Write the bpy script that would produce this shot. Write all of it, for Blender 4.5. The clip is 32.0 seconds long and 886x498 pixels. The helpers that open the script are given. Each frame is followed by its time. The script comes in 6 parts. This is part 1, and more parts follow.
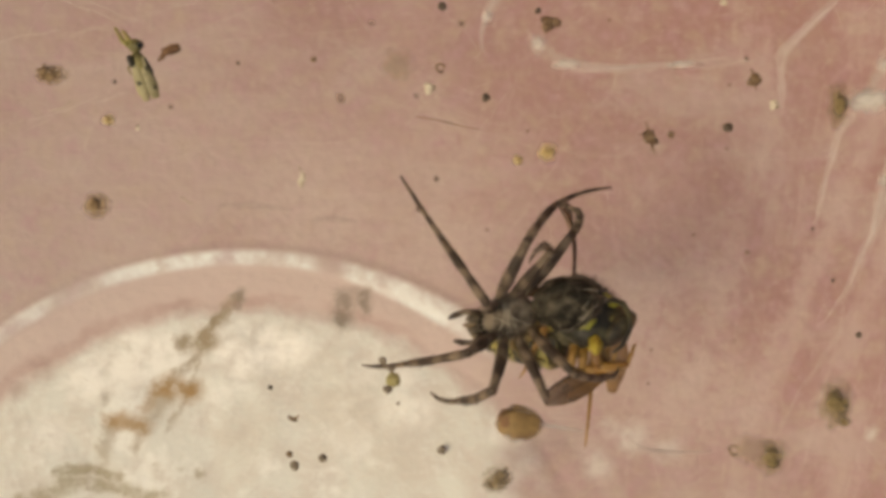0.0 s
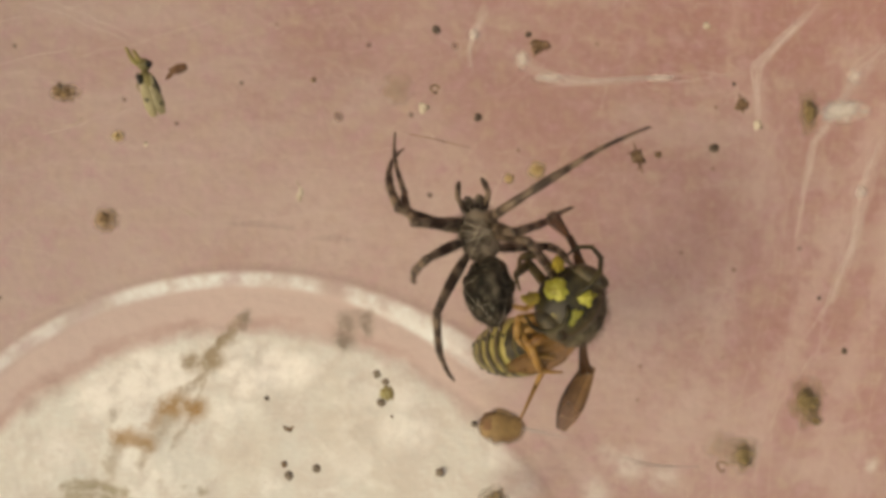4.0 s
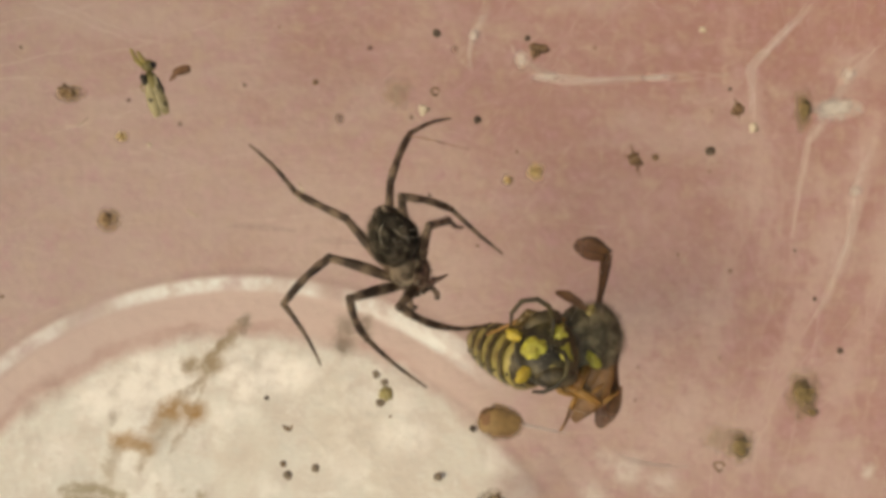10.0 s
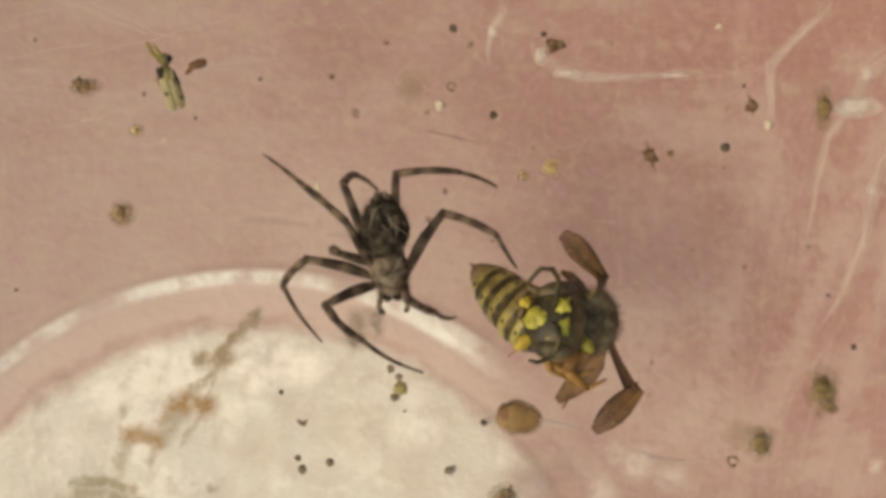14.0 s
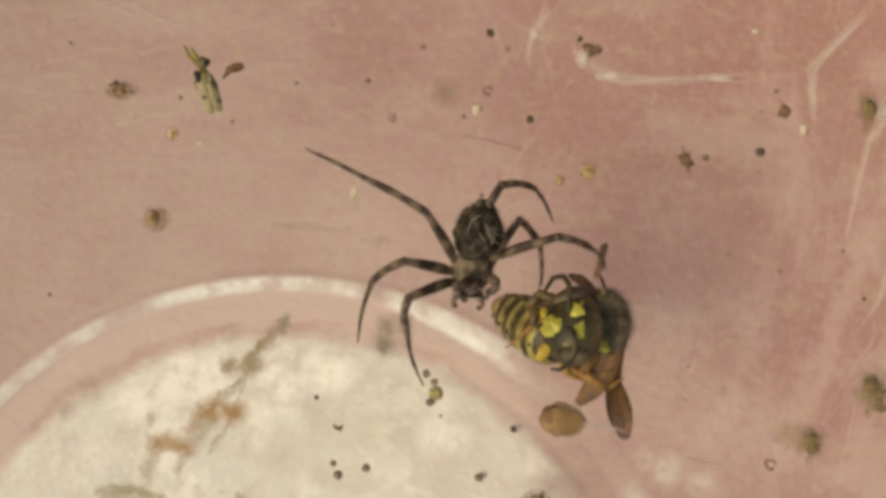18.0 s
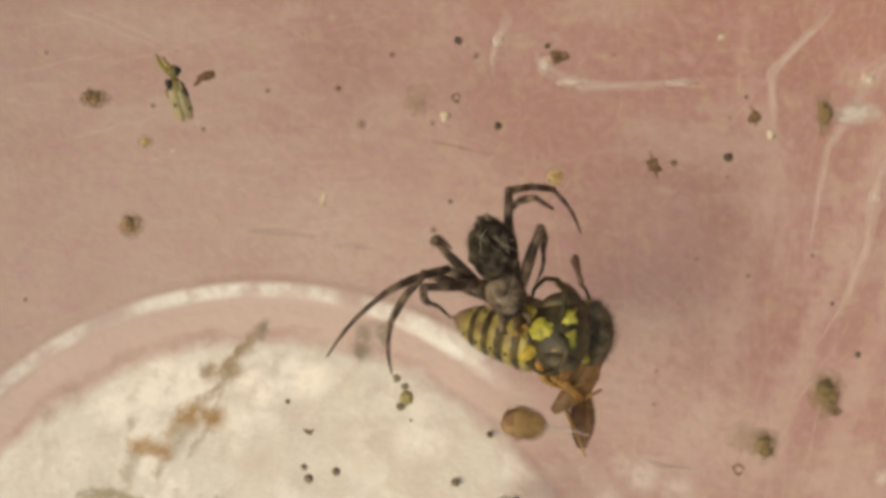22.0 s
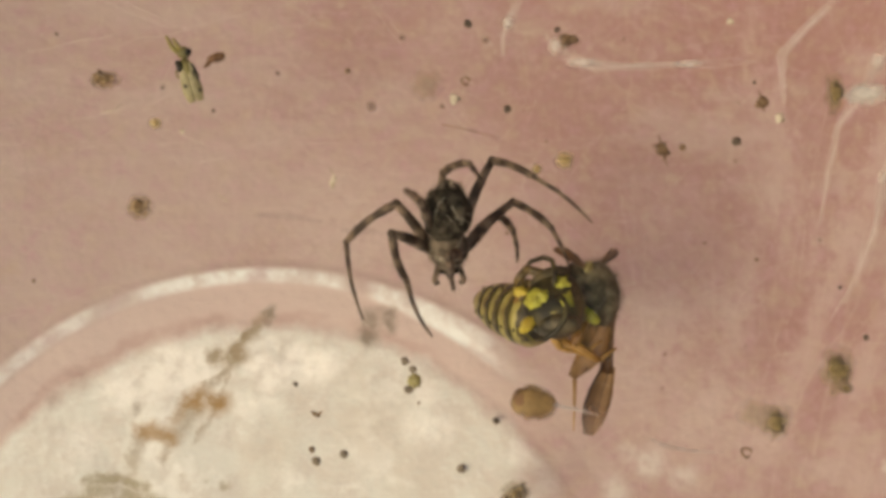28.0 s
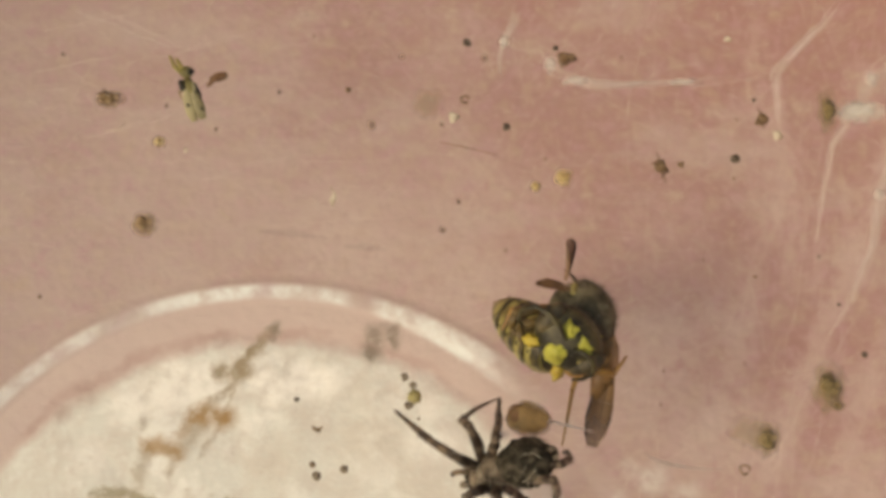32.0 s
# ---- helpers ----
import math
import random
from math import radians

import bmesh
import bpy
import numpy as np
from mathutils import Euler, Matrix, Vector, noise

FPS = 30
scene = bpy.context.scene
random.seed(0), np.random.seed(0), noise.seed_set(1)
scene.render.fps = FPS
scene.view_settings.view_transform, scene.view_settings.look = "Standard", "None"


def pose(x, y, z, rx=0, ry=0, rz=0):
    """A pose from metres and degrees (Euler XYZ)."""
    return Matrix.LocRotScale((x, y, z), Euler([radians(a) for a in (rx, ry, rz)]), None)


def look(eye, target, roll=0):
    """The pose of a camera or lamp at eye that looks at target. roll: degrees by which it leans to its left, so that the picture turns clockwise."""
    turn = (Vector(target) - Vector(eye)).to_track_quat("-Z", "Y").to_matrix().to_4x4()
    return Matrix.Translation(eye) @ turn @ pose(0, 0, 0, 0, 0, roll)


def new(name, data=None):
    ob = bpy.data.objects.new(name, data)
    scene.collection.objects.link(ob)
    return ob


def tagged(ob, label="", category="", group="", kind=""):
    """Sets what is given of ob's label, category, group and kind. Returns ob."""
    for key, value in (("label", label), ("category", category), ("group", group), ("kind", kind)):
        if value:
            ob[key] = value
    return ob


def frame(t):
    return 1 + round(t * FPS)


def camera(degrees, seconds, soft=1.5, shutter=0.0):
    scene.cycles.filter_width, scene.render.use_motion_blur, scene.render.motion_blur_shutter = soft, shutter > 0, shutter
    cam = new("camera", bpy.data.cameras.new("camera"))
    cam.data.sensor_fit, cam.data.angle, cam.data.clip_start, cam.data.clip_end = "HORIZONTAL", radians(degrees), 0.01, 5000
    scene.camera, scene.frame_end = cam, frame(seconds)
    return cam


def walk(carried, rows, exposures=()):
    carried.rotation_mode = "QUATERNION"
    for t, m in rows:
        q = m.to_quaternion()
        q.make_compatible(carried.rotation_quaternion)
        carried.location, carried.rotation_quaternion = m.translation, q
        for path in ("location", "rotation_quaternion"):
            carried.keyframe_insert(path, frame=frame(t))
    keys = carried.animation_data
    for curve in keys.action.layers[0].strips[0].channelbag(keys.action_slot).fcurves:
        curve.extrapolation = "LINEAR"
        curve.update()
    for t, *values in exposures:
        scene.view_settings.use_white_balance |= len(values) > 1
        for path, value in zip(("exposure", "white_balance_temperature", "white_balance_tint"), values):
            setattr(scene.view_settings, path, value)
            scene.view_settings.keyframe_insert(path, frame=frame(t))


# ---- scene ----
cam = camera(40, 32.0, soft=4.0, shutter=0.5)
PATH = [
    (0.0, pose(-0.00303, 0.00667, 0.08685, -5.456, -2.248, -0.739)),
    (0.5, pose(0.00114, 0.00681, 0.08767, -5.078, -0.289, -0.775)),
    (1.0, pose(0.00054, 0.00484, 0.08804, -4.058, -0.312, -0.767)),
    (1.5, pose(-0.00168, 0.00365, 0.08788, -3.163, -0.976, -0.349)),
    (2.0, pose(-0.00040, 0.00284, 0.08966, -1.624, -0.169, -0.248)),
    (2.5, pose(-0.00029, 0.00261, 0.09056, -1.029, -0.181, -0.275)),
    (3.0, pose(-0.00000, 0.00202, 0.09013, -0.882, -0.053, -0.255)),
    (3.5, pose(0.00057, 0.00198, 0.08949, -1.117, 0.186, -0.265)),
    (5.5, pose(0.00099, 0.00085, 0.08948, -0.583, 0.489, -0.004)),
    (6.0, pose(0.00047, 0.00158, 0.08937, -1.102, 0.158, -0.245)),
    (6.5, pose(0.00003, -0.00068, 0.08959, 0.051, -0.001, 0.093)),
    (7.0, pose(0.00055, -0.00043, 0.08977, 0.081, 0.384, 0.082)),
    (7.5, pose(0.00049, -0.00025, 0.09005, 0.096, 0.324, 0.227)),
    (8.0, pose(0.00090, -0.00021, 0.08966, 0.153, 0.491, 0.125)),
    (8.5, pose(0.00039, -0.00068, 0.08975, 0.350, 0.186, 0.054)),
    (9.0, pose(0.00000, 0.00000, 0.08980, 0.000, 0.000, 0.000)),
    (9.5, pose(0.00067, -0.00103, 0.09025, 0.864, 0.298, 0.192)),
    (10.0, pose(0.00065, -0.00064, 0.09026, 0.744, 0.210, 0.015)),
    (10.5, pose(0.00040, -0.00123, 0.09046, 1.092, 0.155, 0.246)),
    (11.0, pose(0.00026, -0.00062, 0.08987, 0.454, 0.063, 0.090)),
    (11.5, pose(0.00006, -0.00032, 0.09043, 0.399, -0.001, 0.214)),
    (12.0, pose(0.00012, -0.00146, 0.09064, 1.172, 0.080, 0.284)),
    (12.5, pose(0.00032, -0.00085, 0.09069, 0.796, 0.106, 0.048)),
    (13.0, pose(-0.00005, -0.00042, 0.09087, 0.344, -0.120, 0.295)),
    (13.5, pose(-0.00092, -0.00030, 0.08996, 0.095, -0.563, 0.126)),
    (14.0, pose(-0.00141, -0.00026, 0.09037, 0.234, -0.560, 0.231)),
    (14.5, pose(0.00012, -0.00085, 0.09060, 0.740, 0.034, 0.185)),
    (16.5, pose(-0.00065, -0.00032, 0.09027, 0.418, -0.368, 0.161)),
    (17.0, pose(-0.00051, -0.00086, 0.09066, 0.918, -0.335, 0.165)),
    (17.5, pose(-0.00077, -0.00135, 0.09091, 1.166, -0.532, -0.048)),
    (18.0, pose(-0.00525, -0.00135, 0.09022, 1.210, -1.621, 0.179)),
    (18.5, pose(-0.00388, -0.00302, 0.09033, 2.237, -1.206, 0.488)),
    (19.0, pose(-0.00213, -0.00246, 0.09100, 2.142, -0.382, 0.147)),
    (19.5, pose(-0.00154, -0.00076, 0.09096, 1.314, -0.323, 0.011)),
    (20.0, pose(-0.00127, -0.00151, 0.09098, 1.635, -0.233, -0.003)),
    (20.5, pose(-0.00163, -0.00070, 0.09122, 1.444, -0.229, 0.094)),
    (21.0, pose(-0.00001, -0.00198, 0.09146, 2.163, 0.502, 0.113)),
    (21.5, pose(-0.00091, -0.00155, 0.09053, 1.460, -0.140, 0.053)),
    (22.0, pose(-0.00122, -0.00179, 0.09094, 1.780, -0.161, 0.132)),
    (22.5, pose(-0.00039, -0.00202, 0.09106, 2.065, 0.428, 0.326)),
    (23.0, pose(-0.00065, -0.00241, 0.09140, 2.301, 0.128, 0.082)),
    (23.5, pose(-0.00086, -0.00212, 0.09132, 2.018, 0.107, 0.142)),
    (24.0, pose(-0.00197, -0.00143, 0.09062, 1.321, -0.395, 0.178)),
    (24.5, pose(-0.00109, -0.00162, 0.09082, 1.695, 0.053, 0.018)),
    (25.0, pose(-0.00235, -0.00152, 0.09096, 1.635, -0.566, 0.093)),
    (25.5, pose(-0.00151, -0.00191, 0.09119, 1.965, -0.117, 0.171)),
    (27.5, pose(-0.00211, -0.00256, 0.09062, 1.890, -0.362, 0.163)),
    (28.0, pose(-0.00219, -0.00376, 0.09096, 2.374, -0.459, 0.365)),
    (28.5, pose(-0.00225, -0.00299, 0.09058, 2.064, -0.562, 0.217)),
    (29.0, pose(-0.00214, -0.00231, 0.09019, 1.685, -0.613, 0.145)),
    (29.5, pose(-0.00118, -0.00359, 0.09087, 2.506, 0.012, 0.445)),
    (30.0, pose(-0.00129, -0.00354, 0.09125, 2.796, 0.014, 0.389)),
    (30.5, pose(-0.00148, -0.00381, 0.09104, 2.841, -0.141, 0.492)),
    (31.0, pose(-0.00247, -0.00299, 0.09071, 2.204, -0.544, 0.337)),
    (31.5, pose(0.00112, -0.00215, 0.09068, 2.215, 0.906, 0.310)),
    (32.0, pose(-0.00007, -0.00372, 0.09158, 3.127, 1.021, 0.464)),
]
walk(cam, PATH, exposures=[(0.0, 0.0), (8.0, 0.0), (12.0, 0.03), (32.0, 0.05)])

from mathutils import Quaternion

# ---- light ----
world = bpy.data.worlds.new("sky")
scene.world = world
world.use_nodes = True
wn = world.node_tree
sky = wn.nodes.new("ShaderNodeTexSky")
sky.sky_type, sky.sun_disc = "NISHITA", False
sky.sun_elevation, sky.sun_rotation = radians(49), radians(254)
sky.dust_density = 6.0
warm = wn.nodes.new("ShaderNodeMix")
warm.data_type, warm.blend_type = "RGBA", "MULTIPLY"
warm.inputs[0].default_value, warm.inputs[7].default_value = 1.0, (1.075, 0.978, 0.74, 1)
wn.links.new(sky.outputs["Color"], warm.inputs[6])
wn.links.new(warm.outputs[2], wn.nodes["Background"].inputs["Color"])
wn.nodes["Background"].inputs["Strength"].default_value = 0.139
sun = new("sun", bpy.data.lights.new("sun", "SUN"))
sun.data.energy, sun.data.angle, sun.data.color = 0.19, radians(11), (1.0, 0.84, 0.58)
sun.matrix_world = look((-1.02, -0.28, 1.22), (0, 0, 0))

# ---- materials ----
MM = 0.001


def material(name, base, rough=0.6, other=None, share=0.5, grain=1.0, bump=0.3, fine=8.0, metal=0.0, specular=0.5):
    """Two noise scales: patches of a second colour, and a fine relief. grain, fine: cycles per millimetre."""
    m = bpy.data.materials.new(name)
    m.use_nodes = True
    n, li = m.node_tree.nodes, m.node_tree.links
    b = n["Principled BSDF"]
    b.inputs["Roughness"].default_value, b.inputs["Metallic"].default_value = rough, metal
    b.inputs["Specular IOR Level"].default_value = specular
    co = n.new("ShaderNodeTexCoord")
    big = n.new("ShaderNodeTexNoise")
    big.inputs["Scale"].default_value, big.inputs["Detail"].default_value = grain * 1000, 4
    small = n.new("ShaderNodeTexNoise")
    small.inputs["Scale"].default_value, small.inputs["Detail"].default_value = fine * 1000, 3
    li.new(co.outputs["Object"], big.inputs["Vector"])
    li.new(co.outputs["Object"], small.inputs["Vector"])
    ramp = n.new("ShaderNodeValToRGB")
    ramp.color_ramp.elements[0].position, ramp.color_ramp.elements[1].position = max(0.0, 0.62 - 0.4 * share), min(1.0, 0.88 - 0.4 * share)
    ramp.color_ramp.elements[0].color = (*base, 1)
    ramp.color_ramp.elements[1].color = (*(other or [c * 0.7 for c in base]), 1)
    li.new(big.outputs["Fac"], ramp.inputs["Fac"])
    mix = n.new("ShaderNodeMix")
    mix.data_type, mix.blend_type = "RGBA", "MULTIPLY"
    mix.inputs[0].default_value = 0.45
    li.new(ramp.outputs["Color"], mix.inputs[6])
    li.new(small.outputs["Fac"], mix.inputs[7])
    li.new(mix.outputs[2], b.inputs["Base Color"])
    bp = n.new("ShaderNodeBump")
    bp.inputs["Strength"].default_value, bp.inputs["Distance"].default_value = bump, 0.00008
    li.new(small.outputs["Fac"], bp.inputs["Height"])
    li.new(bp.outputs["Normal"], b.inputs["Normal"])
    return m


def see_through(m, alpha, transmission=0.0):
    b = m.node_tree.nodes["Principled BSDF"]
    b.inputs["Alpha"].default_value = alpha
    b.inputs["Transmission Weight"].default_value = transmission
    return m


def fading(m, near, far, thick, thin):
    """A membrane that thins out along its length."""
    n, li = m.node_tree.nodes, m.node_tree.links
    sep, run = n.new("ShaderNodeSeparateXYZ"), n.new("ShaderNodeMapRange")
    li.new(n["Texture Coordinate"].outputs["Object"], sep.inputs[0])
    for i, v in enumerate((near, far, thick, thin)):
        run.inputs[i + 1].default_value = v
    li.new(sep.outputs["Y"], run.inputs[0])
    li.new(run.outputs[0], n["Principled BSDF"].inputs["Alpha"])
    return m


def fluffy(m, inner, outer, most=1.0):
    """Loose stuff: thick in the middle, thinning out unevenly towards its rim."""
    n, li = m.node_tree.nodes, m.node_tree.links
    off, away, flat = n.new("ShaderNodeVectorMath"), n.new("ShaderNodeVectorMath"), n.new("ShaderNodeVectorMath")
    off.operation, flat.operation, away.operation = "SUBTRACT", "MULTIPLY", "LENGTH"
    off.inputs[1].default_value, flat.inputs[1].default_value = (0.5, 0.5, 0.5), (2, 2, 0)
    li.new(n["Texture Coordinate"].outputs["Generated"], off.inputs[0])
    li.new(off.outputs[0], flat.inputs[0])
    li.new(flat.outputs[0], away.inputs[0])
    ragged, rim = n.new("ShaderNodeMath"), n.new("ShaderNodeMapRange")
    ragged.operation, ragged.inputs[1].default_value = "MULTIPLY_ADD", 1.2
    li.new(n["Noise Texture"].outputs["Fac"], ragged.inputs[0])
    li.new(away.outputs["Value"], ragged.inputs[2])
    rim.interpolation_type = "SMOOTHSTEP"
    for i, v in enumerate((inner + 0.6, outer + 0.6, most, 0.0)):
        rim.inputs[i + 1].default_value = v
    li.new(ragged.outputs[0], rim.inputs[0])
    li.new(rim.outputs[0], n["Principled BSDF"].inputs["Alpha"])
    return m


def floor_material():
    """Moulded pink plastic, greyer on one side: scuffs and a painted highlight along the ridge, with a chalky deposit
    and brown stains inside it.
    """
    m = bpy.data.materials.new("pink_plastic")
    m.use_nodes = True
    n, li = m.node_tree.nodes, m.node_tree.links
    b = n["Principled BSDF"]
    b.inputs["Roughness"].default_value = 0.5
    b.inputs["Specular IOR Level"].default_value = 0.3
    co = n.new("ShaderNodeTexCoord")
    mm = n.new("ShaderNodeVectorMath")
    mm.operation = "SCALE"
    mm.inputs["Scale"].default_value = 1000
    li.new(co.outputs["Object"], mm.inputs[0])

    def noise_at(scale, detail=4, stretch=(1, 1, 1), turn=0.0, rough=0.55):
        mp = n.new("ShaderNodeMapping")
        mp.inputs["Scale"].default_value, mp.inputs["Rotation"].default_value = stretch, (0, 0, radians(turn))
        li.new(mm.outputs[0], mp.inputs["Vector"])
        t = n.new("ShaderNodeTexNoise")
        t.inputs["Scale"].default_value, t.inputs["Detail"].default_value, t.inputs["Roughness"].default_value = scale, detail, rough
        li.new(mp.outputs["Vector"], t.inputs["Vector"])
        return t.outputs["Fac"]

    def calc(op, a, c=None, clamp=False):
        q = n.new("ShaderNodeMath")
        q.operation, q.use_clamp = op, clamp
        for i, v in enumerate((a, c)):
            if v is None:
                continue
            if isinstance(v, (int, float)):
                q.inputs[i].default_value = v
            else:
                li.new(v, q.inputs[i])
        return q.outputs[0]

    def step(v, lo, hi, a=0.0, c=1.0):
        q = n.new("ShaderNodeMapRange")
        q.interpolation_type = "SMOOTHSTEP"
        for i, x in enumerate((lo, hi, a, c)):
            q.inputs[i + 1].default_value = x
        li.new(v, q.inputs[0])
        return q.outputs[0]

    def blend(f, a, c):
        q = n.new("ShaderNodeMix")
        q.data_type = "RGBA"
        for i, v in ((0, f), (6, a), (7, c)):
            if isinstance(v, tuple):
                q.inputs[i].default_value = (*v, 1)
            elif isinstance(v, float):
                q.inputs[i].default_value = v
            else:
                li.new(v, q.inputs[i])
        return q.outputs[2]

    sep = n.new("ShaderNodeSeparateXYZ")
    li.new(mm.outputs[0], sep.inputs[0])
    x, y = sep.outputs["X"], sep.outputs["Y"]
    rad = n.new("ShaderNodeVectorMath")
    rad.operation = "LENGTH"
    flat = n.new("ShaderNodeCombineXYZ")
    li.new(x, flat.inputs[0])
    li.new(y, flat.inputs[1])
    li.new(flat.outputs[0], rad.inputs[0])
    wob = noise_at(0.35, 5)
    r = calc("ADD", rad.outputs["Value"], calc("MULTIPLY", calc("SUBTRACT", wob, 0.5), 2.2))
    # the plastic, greyer pink on one side and stronger pink on the other
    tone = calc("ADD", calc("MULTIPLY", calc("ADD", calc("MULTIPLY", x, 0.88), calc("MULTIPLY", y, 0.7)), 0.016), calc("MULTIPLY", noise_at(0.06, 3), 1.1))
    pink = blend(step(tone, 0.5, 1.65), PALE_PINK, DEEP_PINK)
    hue = noise_at(0.65, 5, rough=0.55)
    pink = blend(step(hue, 0.46, 0.8, 0.0, 0.55), pink, (0.51, 0.425, 0.325))
    pink = blend(step(hue, 0.52, 0.25, 0.0, 0.7), pink, (0.475, 0.315, 0.35))
    blot = noise_at(0.27, 5, rough=0.7)
    pink = blend(step(blot, 0.5, 0.72, 0.0, 0.34), pink, (0.535, 0.43, 0.4))
    pink = blend(step(blot, 0.48, 0.3, 0.0, 0.25), pink, (0.43, 0.285, 0.25))
    pink = blend(step(noise_at(1.7, 3, rough=0.5), 0.48, 0.78, 0.0, 0.3), pink, (0.56, 0.46, 0.43))
    # fine scratches and silk smears, level on one side and upright on the other
    level = step(noise_at(0.8, 6, (0.16, 1.3, 1), 8, 0.65), 0.6, 0.78)
    upright = step(noise_at(0.7, 6, (1.0, 0.17, 1), -16, 0.65), 0.56, 0.8)
    side = step(x, 22.0, 40.0)
    across = step(noise_at(0.8, 6, (0.2, 1.3, 1), -38, 0.65), 0.6, 0.76)
    pink = blend(calc("MULTIPLY", calc("MULTIPLY", across, calc("SUBTRACT", 1.0, side)), 0.42), pink, (0.66, 0.58, 0.54))
    scratch = calc("ADD", calc("MULTIPLY", level, calc("SUBTRACT", 1.0, side)), calc("MULTIPLY", upright, side))
    pink = blend(calc("MULTIPLY", scratch, calc("ADD", 0.2, calc("MULTIPLY", side, -0.08))), pink, (0.65, 0.59, 0.558))
    smear = step(noise_at(0.3, 5, (0.75, 0.16, 1), -20, 0.62), 0.5, 0.68)
    haze = step(noise_at(0.16, 5, (0.35, 1.0, 1), 20, 0.65), 0.46, 0.7)
    pink = blend(calc("MULTIPLY", calc("MULTIPLY", smear, side), 0.45), pink, (0.6, 0.5, 0.475))
    pink = blend(calc("MULTIPLY", haze, 0.4), pink, (0.57, 0.515, 0.475))
    # dark pink seam, ridge with scuffs and a painted highlight
    moat = calc("MULTIPLY", step(r, 25.0, 26.4), step(rad.outputs["Value"], 28.9, 30.0, 1.0, 0.0))
    pink = blend(calc("MULTIPLY", moat, step(x, 14.0, 22.0, 0.9, 0.0)), pink, (0.63, 0.53, 0.5))
    seam = calc("MULTIPLY", step(r, 26.2, 26.7), step(r, 26.9, 27.5, 1.0, 0.0))
    pink = blend(calc("MULTIPLY", seam, calc("MULTIPLY", calc("MULTIPLY", step(noise_at(0.3, 3), 0.35, 0.6), step(x, 9.0, 15.0, 1.0, 0.0)), 0.42)), pink, (0.42, 0.26, 0.24))
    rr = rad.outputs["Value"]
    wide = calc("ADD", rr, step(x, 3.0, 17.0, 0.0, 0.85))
    # highlight and wear of the ridge in one pale colour, broken and fading sideways
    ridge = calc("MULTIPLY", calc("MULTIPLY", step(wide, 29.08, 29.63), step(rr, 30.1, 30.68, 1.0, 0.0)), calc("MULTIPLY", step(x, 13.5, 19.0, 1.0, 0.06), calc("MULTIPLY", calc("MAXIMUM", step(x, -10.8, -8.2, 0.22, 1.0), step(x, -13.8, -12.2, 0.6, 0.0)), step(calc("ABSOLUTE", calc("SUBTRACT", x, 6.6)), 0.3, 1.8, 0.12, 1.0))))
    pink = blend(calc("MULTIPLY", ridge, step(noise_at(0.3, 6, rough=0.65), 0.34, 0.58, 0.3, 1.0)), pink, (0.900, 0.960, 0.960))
    # the deposit, thinning out towards one side
    chalk_tone = blend(step(noise_at(0.28, 6, rough=0.65), 0.38, 0.62), (0.79, 0.825, 0.785), (0.7, 0.69, 0.645))
    chalk_tone = blend(step(noise_at(0.19, 5, rough=0.6), 0.52, 0.62, 0.0, 0.85), chalk_tone, (0.92, 0.95, 0.92))
    chalk_tone = blend(step(noise_at(1.1, 5, rough=0.65), 0.5, 0.72, 0.0, 0.5), chalk_tone, (0.9, 0.93, 0.91))
    chalk = calc("MULTIPLY", step(r, 25.4, 26.6, 1.0, 0.0), step(calc("ADD", x, calc("MULTIPLY", calc("SUBTRACT", wob, 0.5), 9.0)), 15.5, 23.5, 1.0, 0.0))
    col = blend(calc("MULTIPLY", chalk, 0.93), pink, chalk_tone)
    # brown stains, grey smudges and pale washes: spots on a warped plane
    warp = n.new("ShaderNodeVectorMath")
    warp.operation = "MULTIPLY_ADD"
    nz = n.new("ShaderNodeTexNoise")
    nz.inputs["Scale"].default_value, nz.inputs["Detail"].default_value, nz.inputs["Roughness"].default_value = 0.8, 6, 0.7
    li.new(mm.outputs[0], nz.inputs["Vector"])
    li.new(nz.outputs["Color"], warp.inputs[0])
    warp.inputs[1].default_value = (1.7, 1.7, 0)
    li.new(mm.outputs[0], warp.inputs[2])
    flecked = step(noise_at(0.8, 5, rough=0.6), 0.3, 0.56, 0.3, 1.0)
    for hue, spots in FLOOR_MARKS:
        mask = None
        for (ax, ay), (bx, by), size, depth in spots:
            a, d = Vector((ax - RING[0] + 0.85, ay - RING[1] + 0.85, 0.2)), Vector((bx - ax, by - ay, 0))
            rel, dot, at, foot, off = (n.new("ShaderNodeVectorMath") for _ in range(5))
            rel.operation, dot.operation, at.operation, foot.operation, off.operation = "SUBTRACT", "DOT_PRODUCT", "SCALE", "ADD", "DISTANCE"
            li.new(warp.outputs[0], rel.inputs[0])
            rel.inputs[1].default_value, dot.inputs[1].default_value = a, d / max(1e-6, d.length_squared)
            li.new(rel.outputs[0], dot.inputs[0])
            at.inputs[0].default_value = d
            li.new(calc("MULTIPLY", dot.outputs["Value"], 1.0, True), at.inputs["Scale"])
            foot.inputs[1].default_value = a
            li.new(at.outputs[0], foot.inputs[0])
            li.new(warp.outputs[0], off.inputs[0])
            li.new(foot.outputs[0], off.inputs[1])
            spot = step(off.outputs["Value"], size * 0.2, size, depth, 0.0)
            mask = spot if mask is None else calc("MAXIMUM", mask, spot)
        col = blend(calc("MULTIPLY", mask, flecked), col, hue)
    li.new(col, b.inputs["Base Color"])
    bp = n.new("ShaderNodeBump")
    bp.inputs["Strength"].default_value, bp.inputs["Distance"].default_value = 0.35, 0.0003
    li.new(calc("ADD", noise_at(1.1, 6), calc("MULTIPLY", scratch, 0.3)), bp.inputs["Height"])
